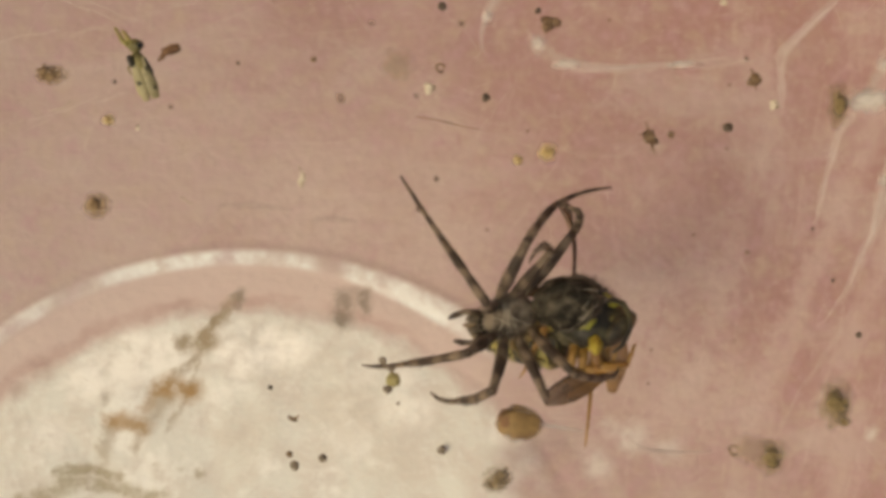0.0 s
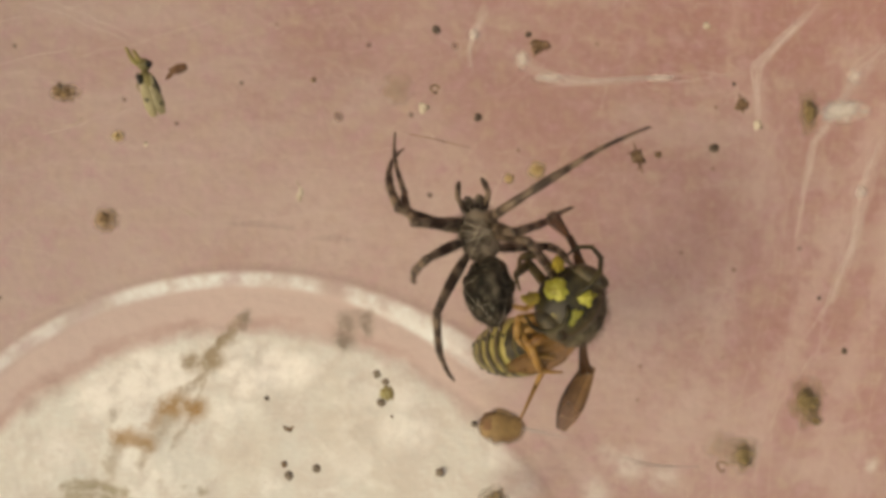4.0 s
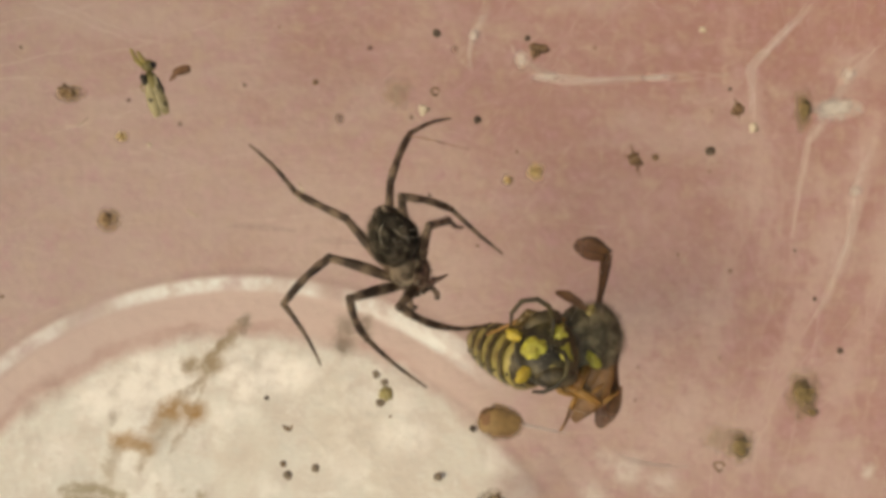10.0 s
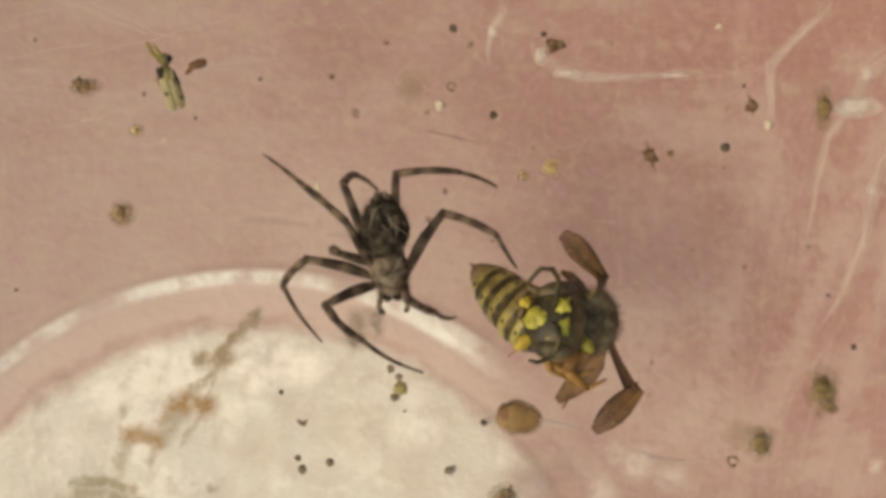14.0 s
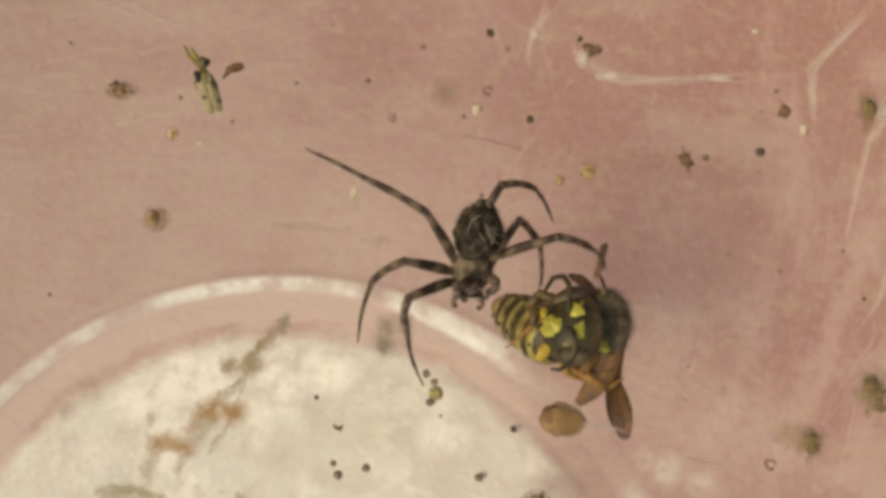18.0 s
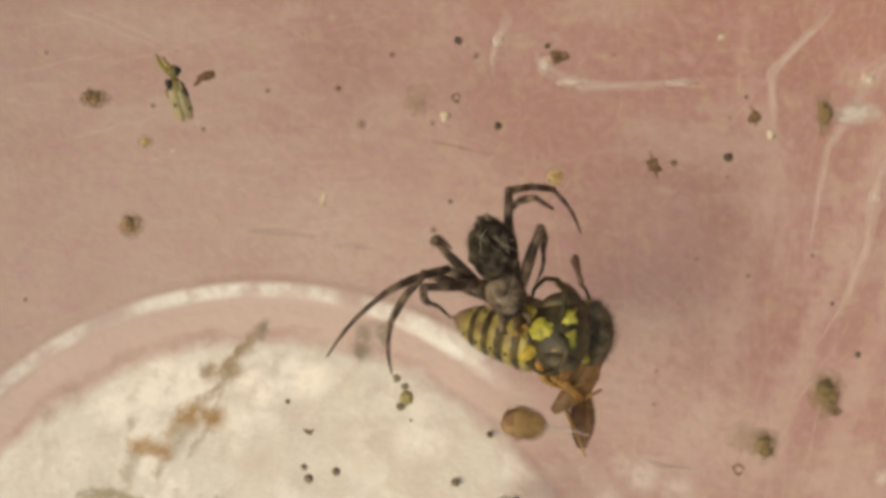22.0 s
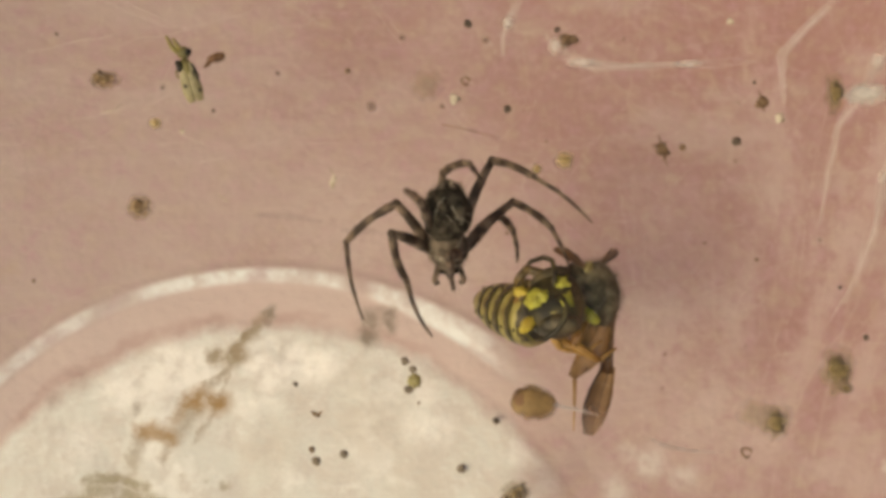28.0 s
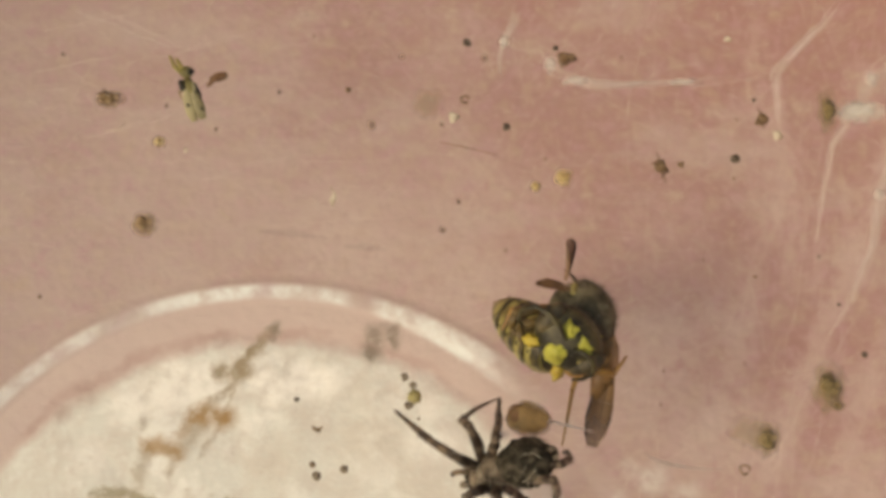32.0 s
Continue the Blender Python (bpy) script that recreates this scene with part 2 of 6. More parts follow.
    li.new(bp.outputs["Normal"], b.inputs["Normal"])
    return m


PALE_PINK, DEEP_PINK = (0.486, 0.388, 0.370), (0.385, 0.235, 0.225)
RING = (-14.4, -31.9)
BROWN, TAN, OCHRE, GREY = (0.27, 0.22, 0.1), (0.29, 0.225, 0.13), (0.36, 0.225, 0.085), (0.243, 0.207, 0.165)


def trail(line, size, depth):
    """Strokes of a floor mark along a line."""
    return [(a, b, size * (1 + .25 * math.sin(i * 2.7)), depth) for i, (a, b) in enumerate(zip(line, line[1:]))]


def dots(*spots):
    return [(a, a, size, depth) for a, size, depth in spots]


FLOOR_MARKS = []
FLOOR_MARKS.append(((0.96, 0.97, 0.94), dots(((-21.6, -8.5), 2.2, .9), ((-15.0, -8.6), 1.9, .9), ((-12.2, -7.9), 1.5, .9), ((-3.3, -13.2), 2.0, .8)) + trail([(-25.39, -10.80), (-22.26, -9.46), (-18.93, -8.92)], 2.2, 0.9) + trail([(-14.34, -9.63), (-12.26, -8.92), (-10.17, -8.71)], 1.7, 0.95) + dots(((-16.01, -11.63), 1.5, .7), ((-2.67, -10.80), 1.6, .6), ((-1.63, -13.30), 2.0, .7), ((-28.10, -14.55), 2.2, .6))))
FLOOR_MARKS.append(((0.64, 0.61, 0.545), dots(((-6.84, -13.30), 4.5, 0.5), ((-13.93, -14.97), 3.5, 0.4), ((-8.51, -9.96), 2.5, .4), ((-3.92, -17.47), 3, .4))))
FLOOR_MARKS.append((TAN, trail([(-14.35, -4.9), (-15.22, -5.71), (-16.34, -6.96), (-17.46, -8.14)], 0.68, 0.85) + trail([(-18.25, -8.1), (-17.46, -8.39), (-16.6, -7.9)], 1.1, 0.85)
    + trail([(-17.29, -8.89), (-18.28, -9.81), (-19.36, -10.89)], 0.5, 0.7) + trail([(-16.9, -8.3), (-17.3, -9.7), (-18.0, -10.9)], 0.35, 0.5)
    + trail([(-19.64, -12.1), (-20.47, -13.35), (-21.5, -14.39), (-21.91, -15.64)], 0.8, 0.55) + trail([(-18.4, -12.0), (-19.3, -13.6), (-19.9, -14.6)], 0.4, 0.5)
    + trail([(-23.38, -13.98), (-24.2, -15.02), (-24.48, -16.27)], 0.8, 0.5)))
FLOOR_MARKS.append((OCHRE, trail([(-20.3, -11.45), (-19.36, -11.22), (-17.85, -11.47)], 1.15, 0.95) + trail([(-23.6, -13.6), (-22.76, -13.48), (-21.59, -13.98)], 1.05, 0.85) + trail([(-20.06, -11.81), (-21.1, -12.64), (-22.13, -13.35)], 0.6, 0.6)))
FLOOR_MARKS.append((BROWN, trail([(-27.6, -17.3), (-25.64, -17.1), (-23.34, -17.72)], 0.7, 0.7) + trail([(-26.85, -18.30), (-30.18, -19.34)], 1.0, 0.6) + trail([(-22.4, -13.75), (-23.1, -13.6)], 0.3, 0.7)
    + trail([(-27.27, -17.80), (-23.93, -18.51), (-20.18, -19.34)], 0.7, 0.65) + dots(((-17.5, -17.6), 0.6, 0.6), ((-18.9, -17.2), 0.45, 0.4), ((-20.6, -16.9), 0.45, 0.4))))
FLOOR_MARKS.append((GREY, dots(((-14.25, -4.82), 0.85, 1.0), ((-24.1, -11.9), 0.6, 0.7)) + trail([(-14.25, -4.8), (-14.5, -5.4)], 0.55, 0.85) + trail([(-6.9, -5.4), (-6.95, -6.5)], 1.35, 0.85) + trail([(-5.38, -4.9), (-5.44, -5.95)], 0.95, 0.85) + trail([(-6.5, -4.8), (-5.9, -4.6)], 0.8, 0.5)))
FLOOR_MARKS.append(((0.324, 0.207, 0.188), dots(((-28.52, -9.96), 1.6, 0.45), ((-30.18, -11.21), 1.3, 0.4), ((-18.51, -5.59), 1.2, 0.3), ((8.59, -16.43), 1.8, 0.25), ((6.09, -14.97), 1.4, 0.2))))
FLOOR_MARKS.append(((0.58, 0.475, 0.45), trail([(32.35, 10.05), (31.10, 5.88), (28.60, 0.04), (25.68, -7.46), (22.97, -14.55)], 1.5, 0.5) + trail([(34.02, 1.71), (30.68, -7.46), (27.35, -16.22)], 1.3, 0.4)
    + trail([(23.18, 4.63), (21.09, -3.29), (19.84, -8.30)], 1.2, 0.3) + trail([(19.01, -10.80), (15.26, -14.55)], 1.6, .4)))
# wide pale washes over the pink
FLOOR_MARKS.append(((0.535, 0.4, 0.375), dots(((15.5, 1.5), 6.0, 0.45), ((20.0, -1.5), 5.0, 0.3))))
FLOOR_MARKS.append(((0.57, 0.485, 0.45), dots(((14.5, -6.5), 6.0, 0.55), ((19.0, -12.5), 7.0, 0.55), ((13.0, -11.0), 5.0, 0.4), ((-16.0, 3.5), 8.0, 0.35), ((-9.34, 1.29), 9.0, 0.6), ((-1.00, -1.21), 7.0, 0.55), ((0.5, 5.5), 6.0, 0.35), ((-22.26, -1.21), 5.0, 0.3), ((4.84, 4.63), 5.0, .25), ((14.01, -10.38), 6.0, .5), ((19.01, -4.96), 5.0, .35), ((9.00, -11.63), 3.0, .3))))
FLOOR_MARKS.append(((0.738, 0.745, 0.705), dots(((14.01, -15.80), 1.8, 0.6), ((16.51, -16.84), 1.6, 0.5), ((12.34, -14.97), 1.2, 0.5), ((31.73, -15.88), 0.9, 0.7), ((11.51, -17.88), 1.6, 0.5))))


def banded(name, dark, pale, rough=0.55):
    """Dark and pale rings along a leg piece, with grain."""
    m = material(name, dark, rough, pale, share=0.5, grain=0.9, fine=10, bump=0.7)
    n, li = m.node_tree.nodes, m.node_tree.links
    co, ramp = n["Texture Coordinate"], n["Color Ramp"]
    sep, wave, add = n.new("ShaderNodeSeparateXYZ"), n.new("ShaderNodeMath"), n.new("ShaderNodeMath")
    li.new(co.outputs["Object"], sep.inputs[0])
    scale = n.new("ShaderNodeMath")
    scale.operation, scale.inputs[1].default_value = "MULTIPLY", 3700.0
    li.new(sep.outputs["Y"], scale.inputs[0])
    wave.operation = "SINE"
    li.new(scale.outputs[0], wave.inputs[0])
    add.operation, add.inputs[1].default_value = "MULTIPLY_ADD", 0.13
    li.new(wave.outputs[0], add.inputs[0])
    li.new(n["Noise Texture"].outputs["Fac"], add.inputs[2])
    li.new(add.outputs[0], ramp.inputs["Fac"])
    return m


M_FLOOR = floor_material()
M_TABLE = material("table_wood", (0.25, 0.17, 0.1), 0.6, (0.16, 0.1, 0.06), grain=0.05, fine=0.6)
M_TUB = material("tub_wall_plastic", (0.56, 0.33, 0.27), 0.4, (0.6, 0.42, 0.34), grain=0.05, bump=0.1, fine=1.0)
M_SILK = material("silk", (0.95, 0.88, 0.84), 0.5, (0.82, 0.74, 0.68), grain=0.8, fine=9, bump=0.0)
M_SILK_FINE = material("fine_silk", (0.95, 0.9, 0.8), 0.3, (0.9, 0.85, 0.75), grain=0.8, fine=9, bump=0.0)
M_LEG = banded("spider_leg", (0.052, 0.034, 0.022), (0.28, 0.21, 0.145))
M_ABDOMEN = material("spider_abdomen", (0.021, 0.019, 0.013), 0.7, (0.16, 0.137, 0.1), share=0.4, grain=1.0, fine=7, bump=1.0, specular=0.2)
M_CEPH = material("spider_carapace", (0.06, 0.045, 0.03), 0.7, (0.31, 0.255, 0.19), share=0.55, grain=1.2, fine=10, bump=0.6)
M_HAIR = material("grey_hair", (0.2, 0.16, 0.11), 0.7, (0.4, 0.33, 0.25), grain=2, fine=12)
M_EYE = material("dark_eye", (0.008, 0.007, 0.006), 0.15, fine=4, bump=0.05)
M_YELLOW = material("wasp_yellow", (0.58, 0.58, 0.08), 0.45, (0.32, 0.29, 0.05), share=0.42, grain=1.3, fine=8, bump=0.25)
M_BAND = material("wasp_band", (0.028, 0.023, 0.011), 0.45, (0.15, 0.12, 0.042), share=0.5, grain=1.4, fine=9, bump=0.3)
M_JAW = material("wasp_jaw", (0.64, 0.52, 0.06), 0.45, (0.45, 0.3, 0.04), share=0.4, grain=1.2, fine=9, bump=0.3)
M_LIMB = material("brown_leg", (0.23, 0.16, 0.05), 0.4, (0.085, 0.058, 0.022), share=0.5, grain=0.8, fine=9, bump=0.3)
M_PALE = material("abdomen_yellow", (0.48, 0.43, 0.13), 0.4, (0.2, 0.15, 0.05), share=0.5, grain=0.8, fine=8, bump=0.3)
M_BLACK = material("wasp_black", (0.021, 0.019, 0.01), 0.45, (0.125, 0.108, 0.038), share=0.42, grain=0.9, fine=9, bump=0.4)
M_GREY = material("wasp_thorax", (0.06, 0.055, 0.032), 0.7, (0.26, 0.235, 0.14), share=0.5, grain=1.2, fine=9, bump=0.8)
M_COMPOUND = material("compound_eye", (0.035, 0.03, 0.018), 0.5, (0.16, 0.13, 0.065), share=0.5, grain=1.3, fine=14, bump=0.4)
M_ORANGE = material("amber_leg", (0.48, 0.285, 0.07), 0.4, (0.25, 0.12, 0.035), share=0.5, grain=0.7, fine=9, bump=0.3)
M_WING = see_through(material("amber_wing", (0.19, 0.095, 0.035), 0.3, (0.08, 0.036, 0.014), share=0.5, grain=0.5, fine=7, bump=0.4), 0.86)
M_AMBER = see_through(material("pale_amber_wing", (0.46, 0.27, 0.1), 0.3, (0.22, 0.115, 0.04), share=0.5, grain=0.7, fine=7, bump=0.4), 0.66)
M_BLADE = fading(material("wing_membrane", (0.37, 0.21, 0.08), 0.35, (0.16, 0.08, 0.03), share=0.5, grain=0.6, fine=7, bump=0.4), 0.0008, 0.0036, 0.9, 0.5)
M_VEIN = material("wing_vein", (0.05, 0.025, 0.012), 0.4, grain=1, fine=8)
M_HUSK = fluffy(material("husk", (0.37, 0.24, 0.085), 0.5, (0.16, 0.09, 0.03), share=0.5, grain=0.7, fine=6, bump=0.5), 0.4, 1.15, 0.78)
fluffy(M_HUSK, 0.6, 1.05, 0.9)
M_TAIL = material("brown_tail", (0.34, 0.26, 0.13), 0.5, (0.12, 0.085, 0.04), share=0.55, grain=0.9, fine=8, bump=0.4)
M_DUNG = see_through(material("grey_dropping", (0.4, 0.34, 0.26), 0.8, (0.16, 0.125, 0.09), share=0.5, grain=2.2, fine=10, bump=0.6), 0.9)
M_DARK = material("dark_pellet", (0.08, 0.062, 0.047), 0.7, (0.24, 0.19, 0.14), grain=3, fine=14, bump=0.6)
M_CRUMB = see_through(material("brown_crumb", (0.38, 0.26, 0.15), 0.8, (0.14, 0.085, 0.045), grain=2.2, fine=12, bump=0.8), 0.78)
M_CLOT = fluffy(material("olive_dust", (0.34, 0.26, 0.12), 0.9, (0.17, 0.12, 0.055), share=0.5, grain=1.6, fine=8, bump=0.6), 0.0, 0.95, 0.8)
M_TUFT = fluffy(material("matted_silk", (0.9, 0.86, 0.78), 0.7, (0.75, 0.69, 0.6), share=0.4, grain=1.6, fine=8, bump=0.5), 0.05, 0.95, 0.85)
M_WISP = fluffy(material("loose_silk", (0.9, 0.84, 0.77), 0.7, (0.78, 0.7, 0.62), share=0.4, grain=2.2, fine=8, bump=0.4), 0.0, 0.95, 0.5)
M_HAZE = fluffy(material("pale_dust", (0.44, 0.33, 0.2), 0.9, (0.3, 0.21, 0.13), share=0.5, grain=1.6, fine=8), 0.2, 1.0, 0.3)
M_SOFT = fluffy(material("yellow_grain", (0.78, 0.62, 0.3), 0.9, (0.66, 0.5, 0.22), share=0.5, grain=2.4, fine=8), 0.2, 1.0, 0.7)
M_DUST = fluffy(material("straw_dust", (0.5, 0.36, 0.2), 0.9, (0.22, 0.13, 0.065), share=0.5, grain=2.2, fine=8, bump=0.5), 0.3, 0.95, 0.65)
M_RUST = see_through(material("rusty_seed", (0.3, 0.16, 0.075), 0.7, (0.15, 0.08, 0.04), share=0.5, grain=1.3, fine=9, bump=0.6), 0.8)
M_SPECK = see_through(material("faint_speck", (0.42, 0.27, 0.19), 0.9, (0.24, 0.14, 0.09), share=0.5, grain=2.2, fine=12, bump=0.5), 0.3)
M_CREAM = material("cream_flake", (0.82, 0.76, 0.62), 0.6, (0.6, 0.52, 0.36), grain=2, fine=9)
M_POLLEN = see_through(material("yellow_lump", (0.7, 0.64, 0.27), 0.8, (0.5, 0.43, 0.16), grain=2, fine=9, bump=0.6), 0.72)
M_GREEN = material("hopper_green", (0.30, 0.26, 0.08), 0.5, (0.12, 0.11, 0.04), share=0.5, grain=1.2, fine=9)
M_HWING = see_through(material("hopper_wing", (0.52, 0.47, 0.26), 0.4, (0.2, 0.18, 0.08), share=0.4, grain=1.3, fine=9), 0.88)
M_FADED = see_through(material("faded_fluff", (0.42, 0.29, 0.2), 0.9, (0.3, 0.2, 0.13), grain=1.0, fine=6), 0.035)


# ---- shapes ----
class Shape:
    """A mesh in the making, in millimetres."""

    def __init__(self):
        self.v, self.f = [], []

    def tube(self, pts, radii, sides=8):
        pts = [Vector(p) for p in pts]
        if isinstance(radii, (int, float)):
            radii = [radii] * len(pts)
        start, side = len(self.v), None
        for i, p in enumerate(pts):
            d = (pts[min(i + 1, len(pts) - 1)] - pts[max(i - 1, 0)]).normalized()
            if side is None:
                side = d.orthogonal().normalized()
            side = (side - d * side.dot(d)).normalized()
            other = d.cross(side)
            for k in range(sides):
                a = 2 * math.pi * k / sides
                self.v.append(p + (side * math.cos(a) + other * math.sin(a)) * radii[i])
        for i in range(len(pts) - 1):
            for k in range(sides):
                a, b = start + i * sides + k, start + i * sides + (k + 1) % sides
                self.f.append((a, b, b + sides, a + sides))
        self.f.append(tuple(start + k for k in reversed(range(sides))))
        last = start + (len(pts) - 1) * sides
        self.f.append(tuple(last + k for k in range(sides)))
        return self

    def blob(self, c, r, turn=None, seg=14, rings=9, bump=0.0, freq=1.0, seed=0.0, shape=None):
        """An ellipsoid with an uneven skin. shape: a function of the unit point that scales it."""
        c, start = Vector(c), len(self.v)
        r = (r, r, r) if isinstance(r, (int, float)) else r
        turn = turn or Matrix.Identity(3)
        for i in range(rings + 1):
            th = math.pi * i / rings
            for k in range(seg if 0 < i < rings else 1):
                u = Vector((math.sin(th) * math.cos(2 * math.pi * k / seg), math.sin(th) * math.sin(2 * math.pi * k / seg), math.cos(th)))
                s = 1 + bump * noise.noise(u * freq + Vector((seed, seed * 1.7, -seed)))
                q = shape(u) if shape else u
                self.v.append(c + turn @ Vector((q[0] * r[0] * s, q[1] * r[1] * s, q[2] * r[2] * s)))
        row = lambda i: start if i == 0 else start + 1 + (i - 1) * seg
        for k in range(seg):
            self.f.append((start, row(1) + k, row(1) + (k + 1) % seg))
            for i in range(1, rings - 1):
                a, b = row(i) + k, row(i) + (k + 1) % seg
                self.f.append((a, a + seg, b + seg, b))
            self.f.append((row(rings - 1) + k, row(rings), row(rings - 1) + (k + 1) % seg))
        return self

    def hairs(self, pts, length, radius=0.012):
        """Short bristles: pairs of root and direction."""
        for p, d in pts:
            p, d = Vector(p), Vector(d).normalized()
            side = d.orthogonal().normalized()
            other, i = d.cross(side), len(self.v)
            tip = p + d * length * random.uniform(0.6, 1.2)
            self.v += [p + side * radius, p + (other - side * 0.5) * radius, p - (other + side * 0.5) * radius, tip]
            self.f += [(i, i + 1, i + 3), (i + 1, i + 2, i + 3), (i + 2, i, i + 3)]
        return self

    def leaf(self, pts, widths, thick=0.03, up=(0, 0, 1), cup=0.0):
        """A thin blade with thickness along a bent midrib."""
        pts, up, start, rows = [Vector(p) for p in pts], Vector(up), len(self.v), 5
        for i, p in enumerate(pts):
            d = (pts[min(i + 1, len(pts) - 1)] - pts[max(i - 1, 0)]).normalized()
            side = d.cross(up).normalized()
            nor = side.cross(d)
            for layer in (1, -1):
                for k in range(rows):
                    e = k / (rows - 1) * 2 - 1
                    self.v.append(p + side * e * widths[i] / 2 + nor * (layer * thick / 2 * (1.05 - e * e) + cup * e * e * widths[i]))
        w = rows * 2
        for i in range(len(pts) - 1):
            a, b = start + i * w, start + (i + 1) * w
            for k in range(rows - 1):
                self.f.append((a + k, a + k + 1, b + k + 1, b + k))
                self.f.append((a + rows + k + 1, a + rows + k, b + rows + k, b + rows + k + 1))
            self.f.append((a + rows, a, b, b + rows))
            self.f.append((a + rows - 1, a + w - 1, b + w - 1, b + rows - 1))
        self.f.append(tuple(start + k for k in [*range(rows), *reversed(range(rows, w))]))
        e = start + (len(pts) - 1) * w
        self.f.append(tuple(e + k for k in [*reversed(range(rows)), *range(rows, w)]))
        return self

    def mesh(self, name, mat, smooth=True):
        me = bpy.data.meshes.new(name)
        me.from_pydata([tuple(Vector(p) * MM) for p in self.v], [], self.f)
        me.materials.append(mat)
        me.shade_smooth() if smooth else me.shade_flat()
        me.update()
        return me


def part(name, shape, mat, parent, label="", at=None):
    ob = new(name, shape if isinstance(shape, bpy.types.Mesh) else shape.mesh(name, mat))
    ob.parent = parent
    if at is not None:
        ob.matrix_basis = at
    return tagged(ob, label)


def mm_pose(x, y, z, rx=0, ry=0, rz=0):
    return pose(x * MM, y * MM, z * MM, rx, ry, rz)


def thing(name, x, y, z, label, category, group="", turn=0.0):
    ob = new(name)
    ob.empty_display_size = 0.001
    ob.matrix_basis = mm_pose(x, y, z, 0, 0, turn)
    return tagged(ob, label, category, group)


def lone(name, shape, mat, x, y, z, label, category, group="", turn=0.0, kind=""):
    ob = new(name, shape.mesh(name, mat))
    ob.matrix_basis = mm_pose(x, y, z, 0, 0, turn)
    return tagged(ob, label, category, group, kind)


# ---- the tub ----
def revolve(profile, sides):
    s = Shape()
    for r, z in profile:
        for k in range(sides):
            a = 2 * math.pi * k / sides
            s.v.append(Vector((r * math.cos(a), r * math.sin(a), z)))
    for i in range(len(profile) - 1):
        for k in range(sides):
            a, b = i * sides + k, i * sides + (k + 1) % sides
            s.f.append((a, b, b + sides, a + sides))
    return s


def build_floor():
    prof = [(0.02, 0.35)]
    for r in (3, 6, 9, 12, 15, 18, 20, 22, 23.5, 24.6, 25.4, 26.0, 26.4, 26.9, 27.4, 28.2, 28.8):
        prof.append((r, 0.35 * (1 if r < 22 else max(0.0, (26.2 - r) / 4.2)) - (0.1 if 26.2 < r < 27.2 else 0.0)))
    for k in range(9):
        prof.append((29.0 + k * 0.24, 0.18 * math.sin(math.pi * k / 8) ** 0.8))
    for r in (31.2, 32, 34, 37, 41, 46, 52, 58, 64, 70, 76):
        prof.append((r, 0.0))
    s = revolve(prof, 200)
    for p in s.v:
        r = math.hypot(p.x, p.y)
        if r > 28 and p.x > 14:
            p.z *= max(0.15, 1 - (p.x - 14) / 6)
        p.z += 0.12 * noise.noise(Vector((p.x, p.y, 0)) * 0.25) + (0.25 * noise.noise(Vector((p.x, p.y, 5)) * 0.5) if r < 25 else 0)
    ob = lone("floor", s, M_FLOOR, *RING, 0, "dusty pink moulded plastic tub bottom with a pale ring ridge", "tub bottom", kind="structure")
    wall = revolve([(76, 0.0), (78, 0.6), (79.5, 2.4), (82, 20), (85, 44), (86.5, 45), (88, 44), (86, 20), (83, 1.0), (80, -1.5), (0.1, -1.5)], 128)
    lone("wall_tub", wall, M_TUB, *RING, 0, "smooth pink plastic side wall of the tub", "tub wall", kind="structure")
    top = Shape()
    for r in (0.5, 90, 140):
        for k in range(48):
            a = 2 * math.pi * k / 48
            top.v.append(Vector((r * math.cos(a), r * math.sin(a), 0)))
    for i in range(2):
        for k in range(48):
            a, b = i * 48 + k, i * 48 + (k + 1) % 48
            top.f.append((a, b, b + 48, a + 48))
    lone("ground", top, M_TABLE, *RING, -1.7, "plain brown surface under the tub", "ground", kind="structure")


build_floor()


# ---- silk ----
def strand(p, q, radius, sag=0.6, bends=9, rough=0.15):
    p, q = Vector(p), Vector(q)
    pts = []
    for i in range(bends):
        e = i / (bends - 1)
        w = p.lerp(q, e)
        w.z -= sag * 4 * e * (1 - e)
        if 0 < i < bends - 1:
            w += noise.noise_vector(w * 0.7) * rough
        pts.append(w)
    return pts, [radius * (0.75 + 0.5 * abs(noise.noise(w * 0.9))) for w in pts]


WEB_Z = 11.5
web = thing("spider_web", 0, 0, 0, "fine pale silk threads stretched across the tub", "web")


def bundle(n, pts, rad):
    """Many fibres along one line, spread by the given widths."""
    s = Shape()
    rb = random.Random(n)
    for _ in range(30):
        line, drift, pull = [], Vector((rb.gauss(0, 1), rb.gauss(0, 1), rb.gauss(0, .6))), rb.uniform(0, 40)
        for i in range(len(pts) - 1):
            for k in range(5):
                w = Vector(pts[i]).lerp(Vector(pts[i + 1]), k / 5)
                r = rad[i] + (rad[i + 1] - rad[i]) * k / 5
                line.append(w + noise.noise_vector(w * 0.5 + Vector((pull, 0, 0))) * (.12 + r) + drift * r * .75)
        first, last = rb.randint(0, len(line) // 3), rb.randint(2 * len(line) // 3, len(line))
        s.tube(line[first:last], rb.uniform(.003, .010), 4)
    part("strand", s, M_SILK, web, "whitish silk bundle of many fibres")


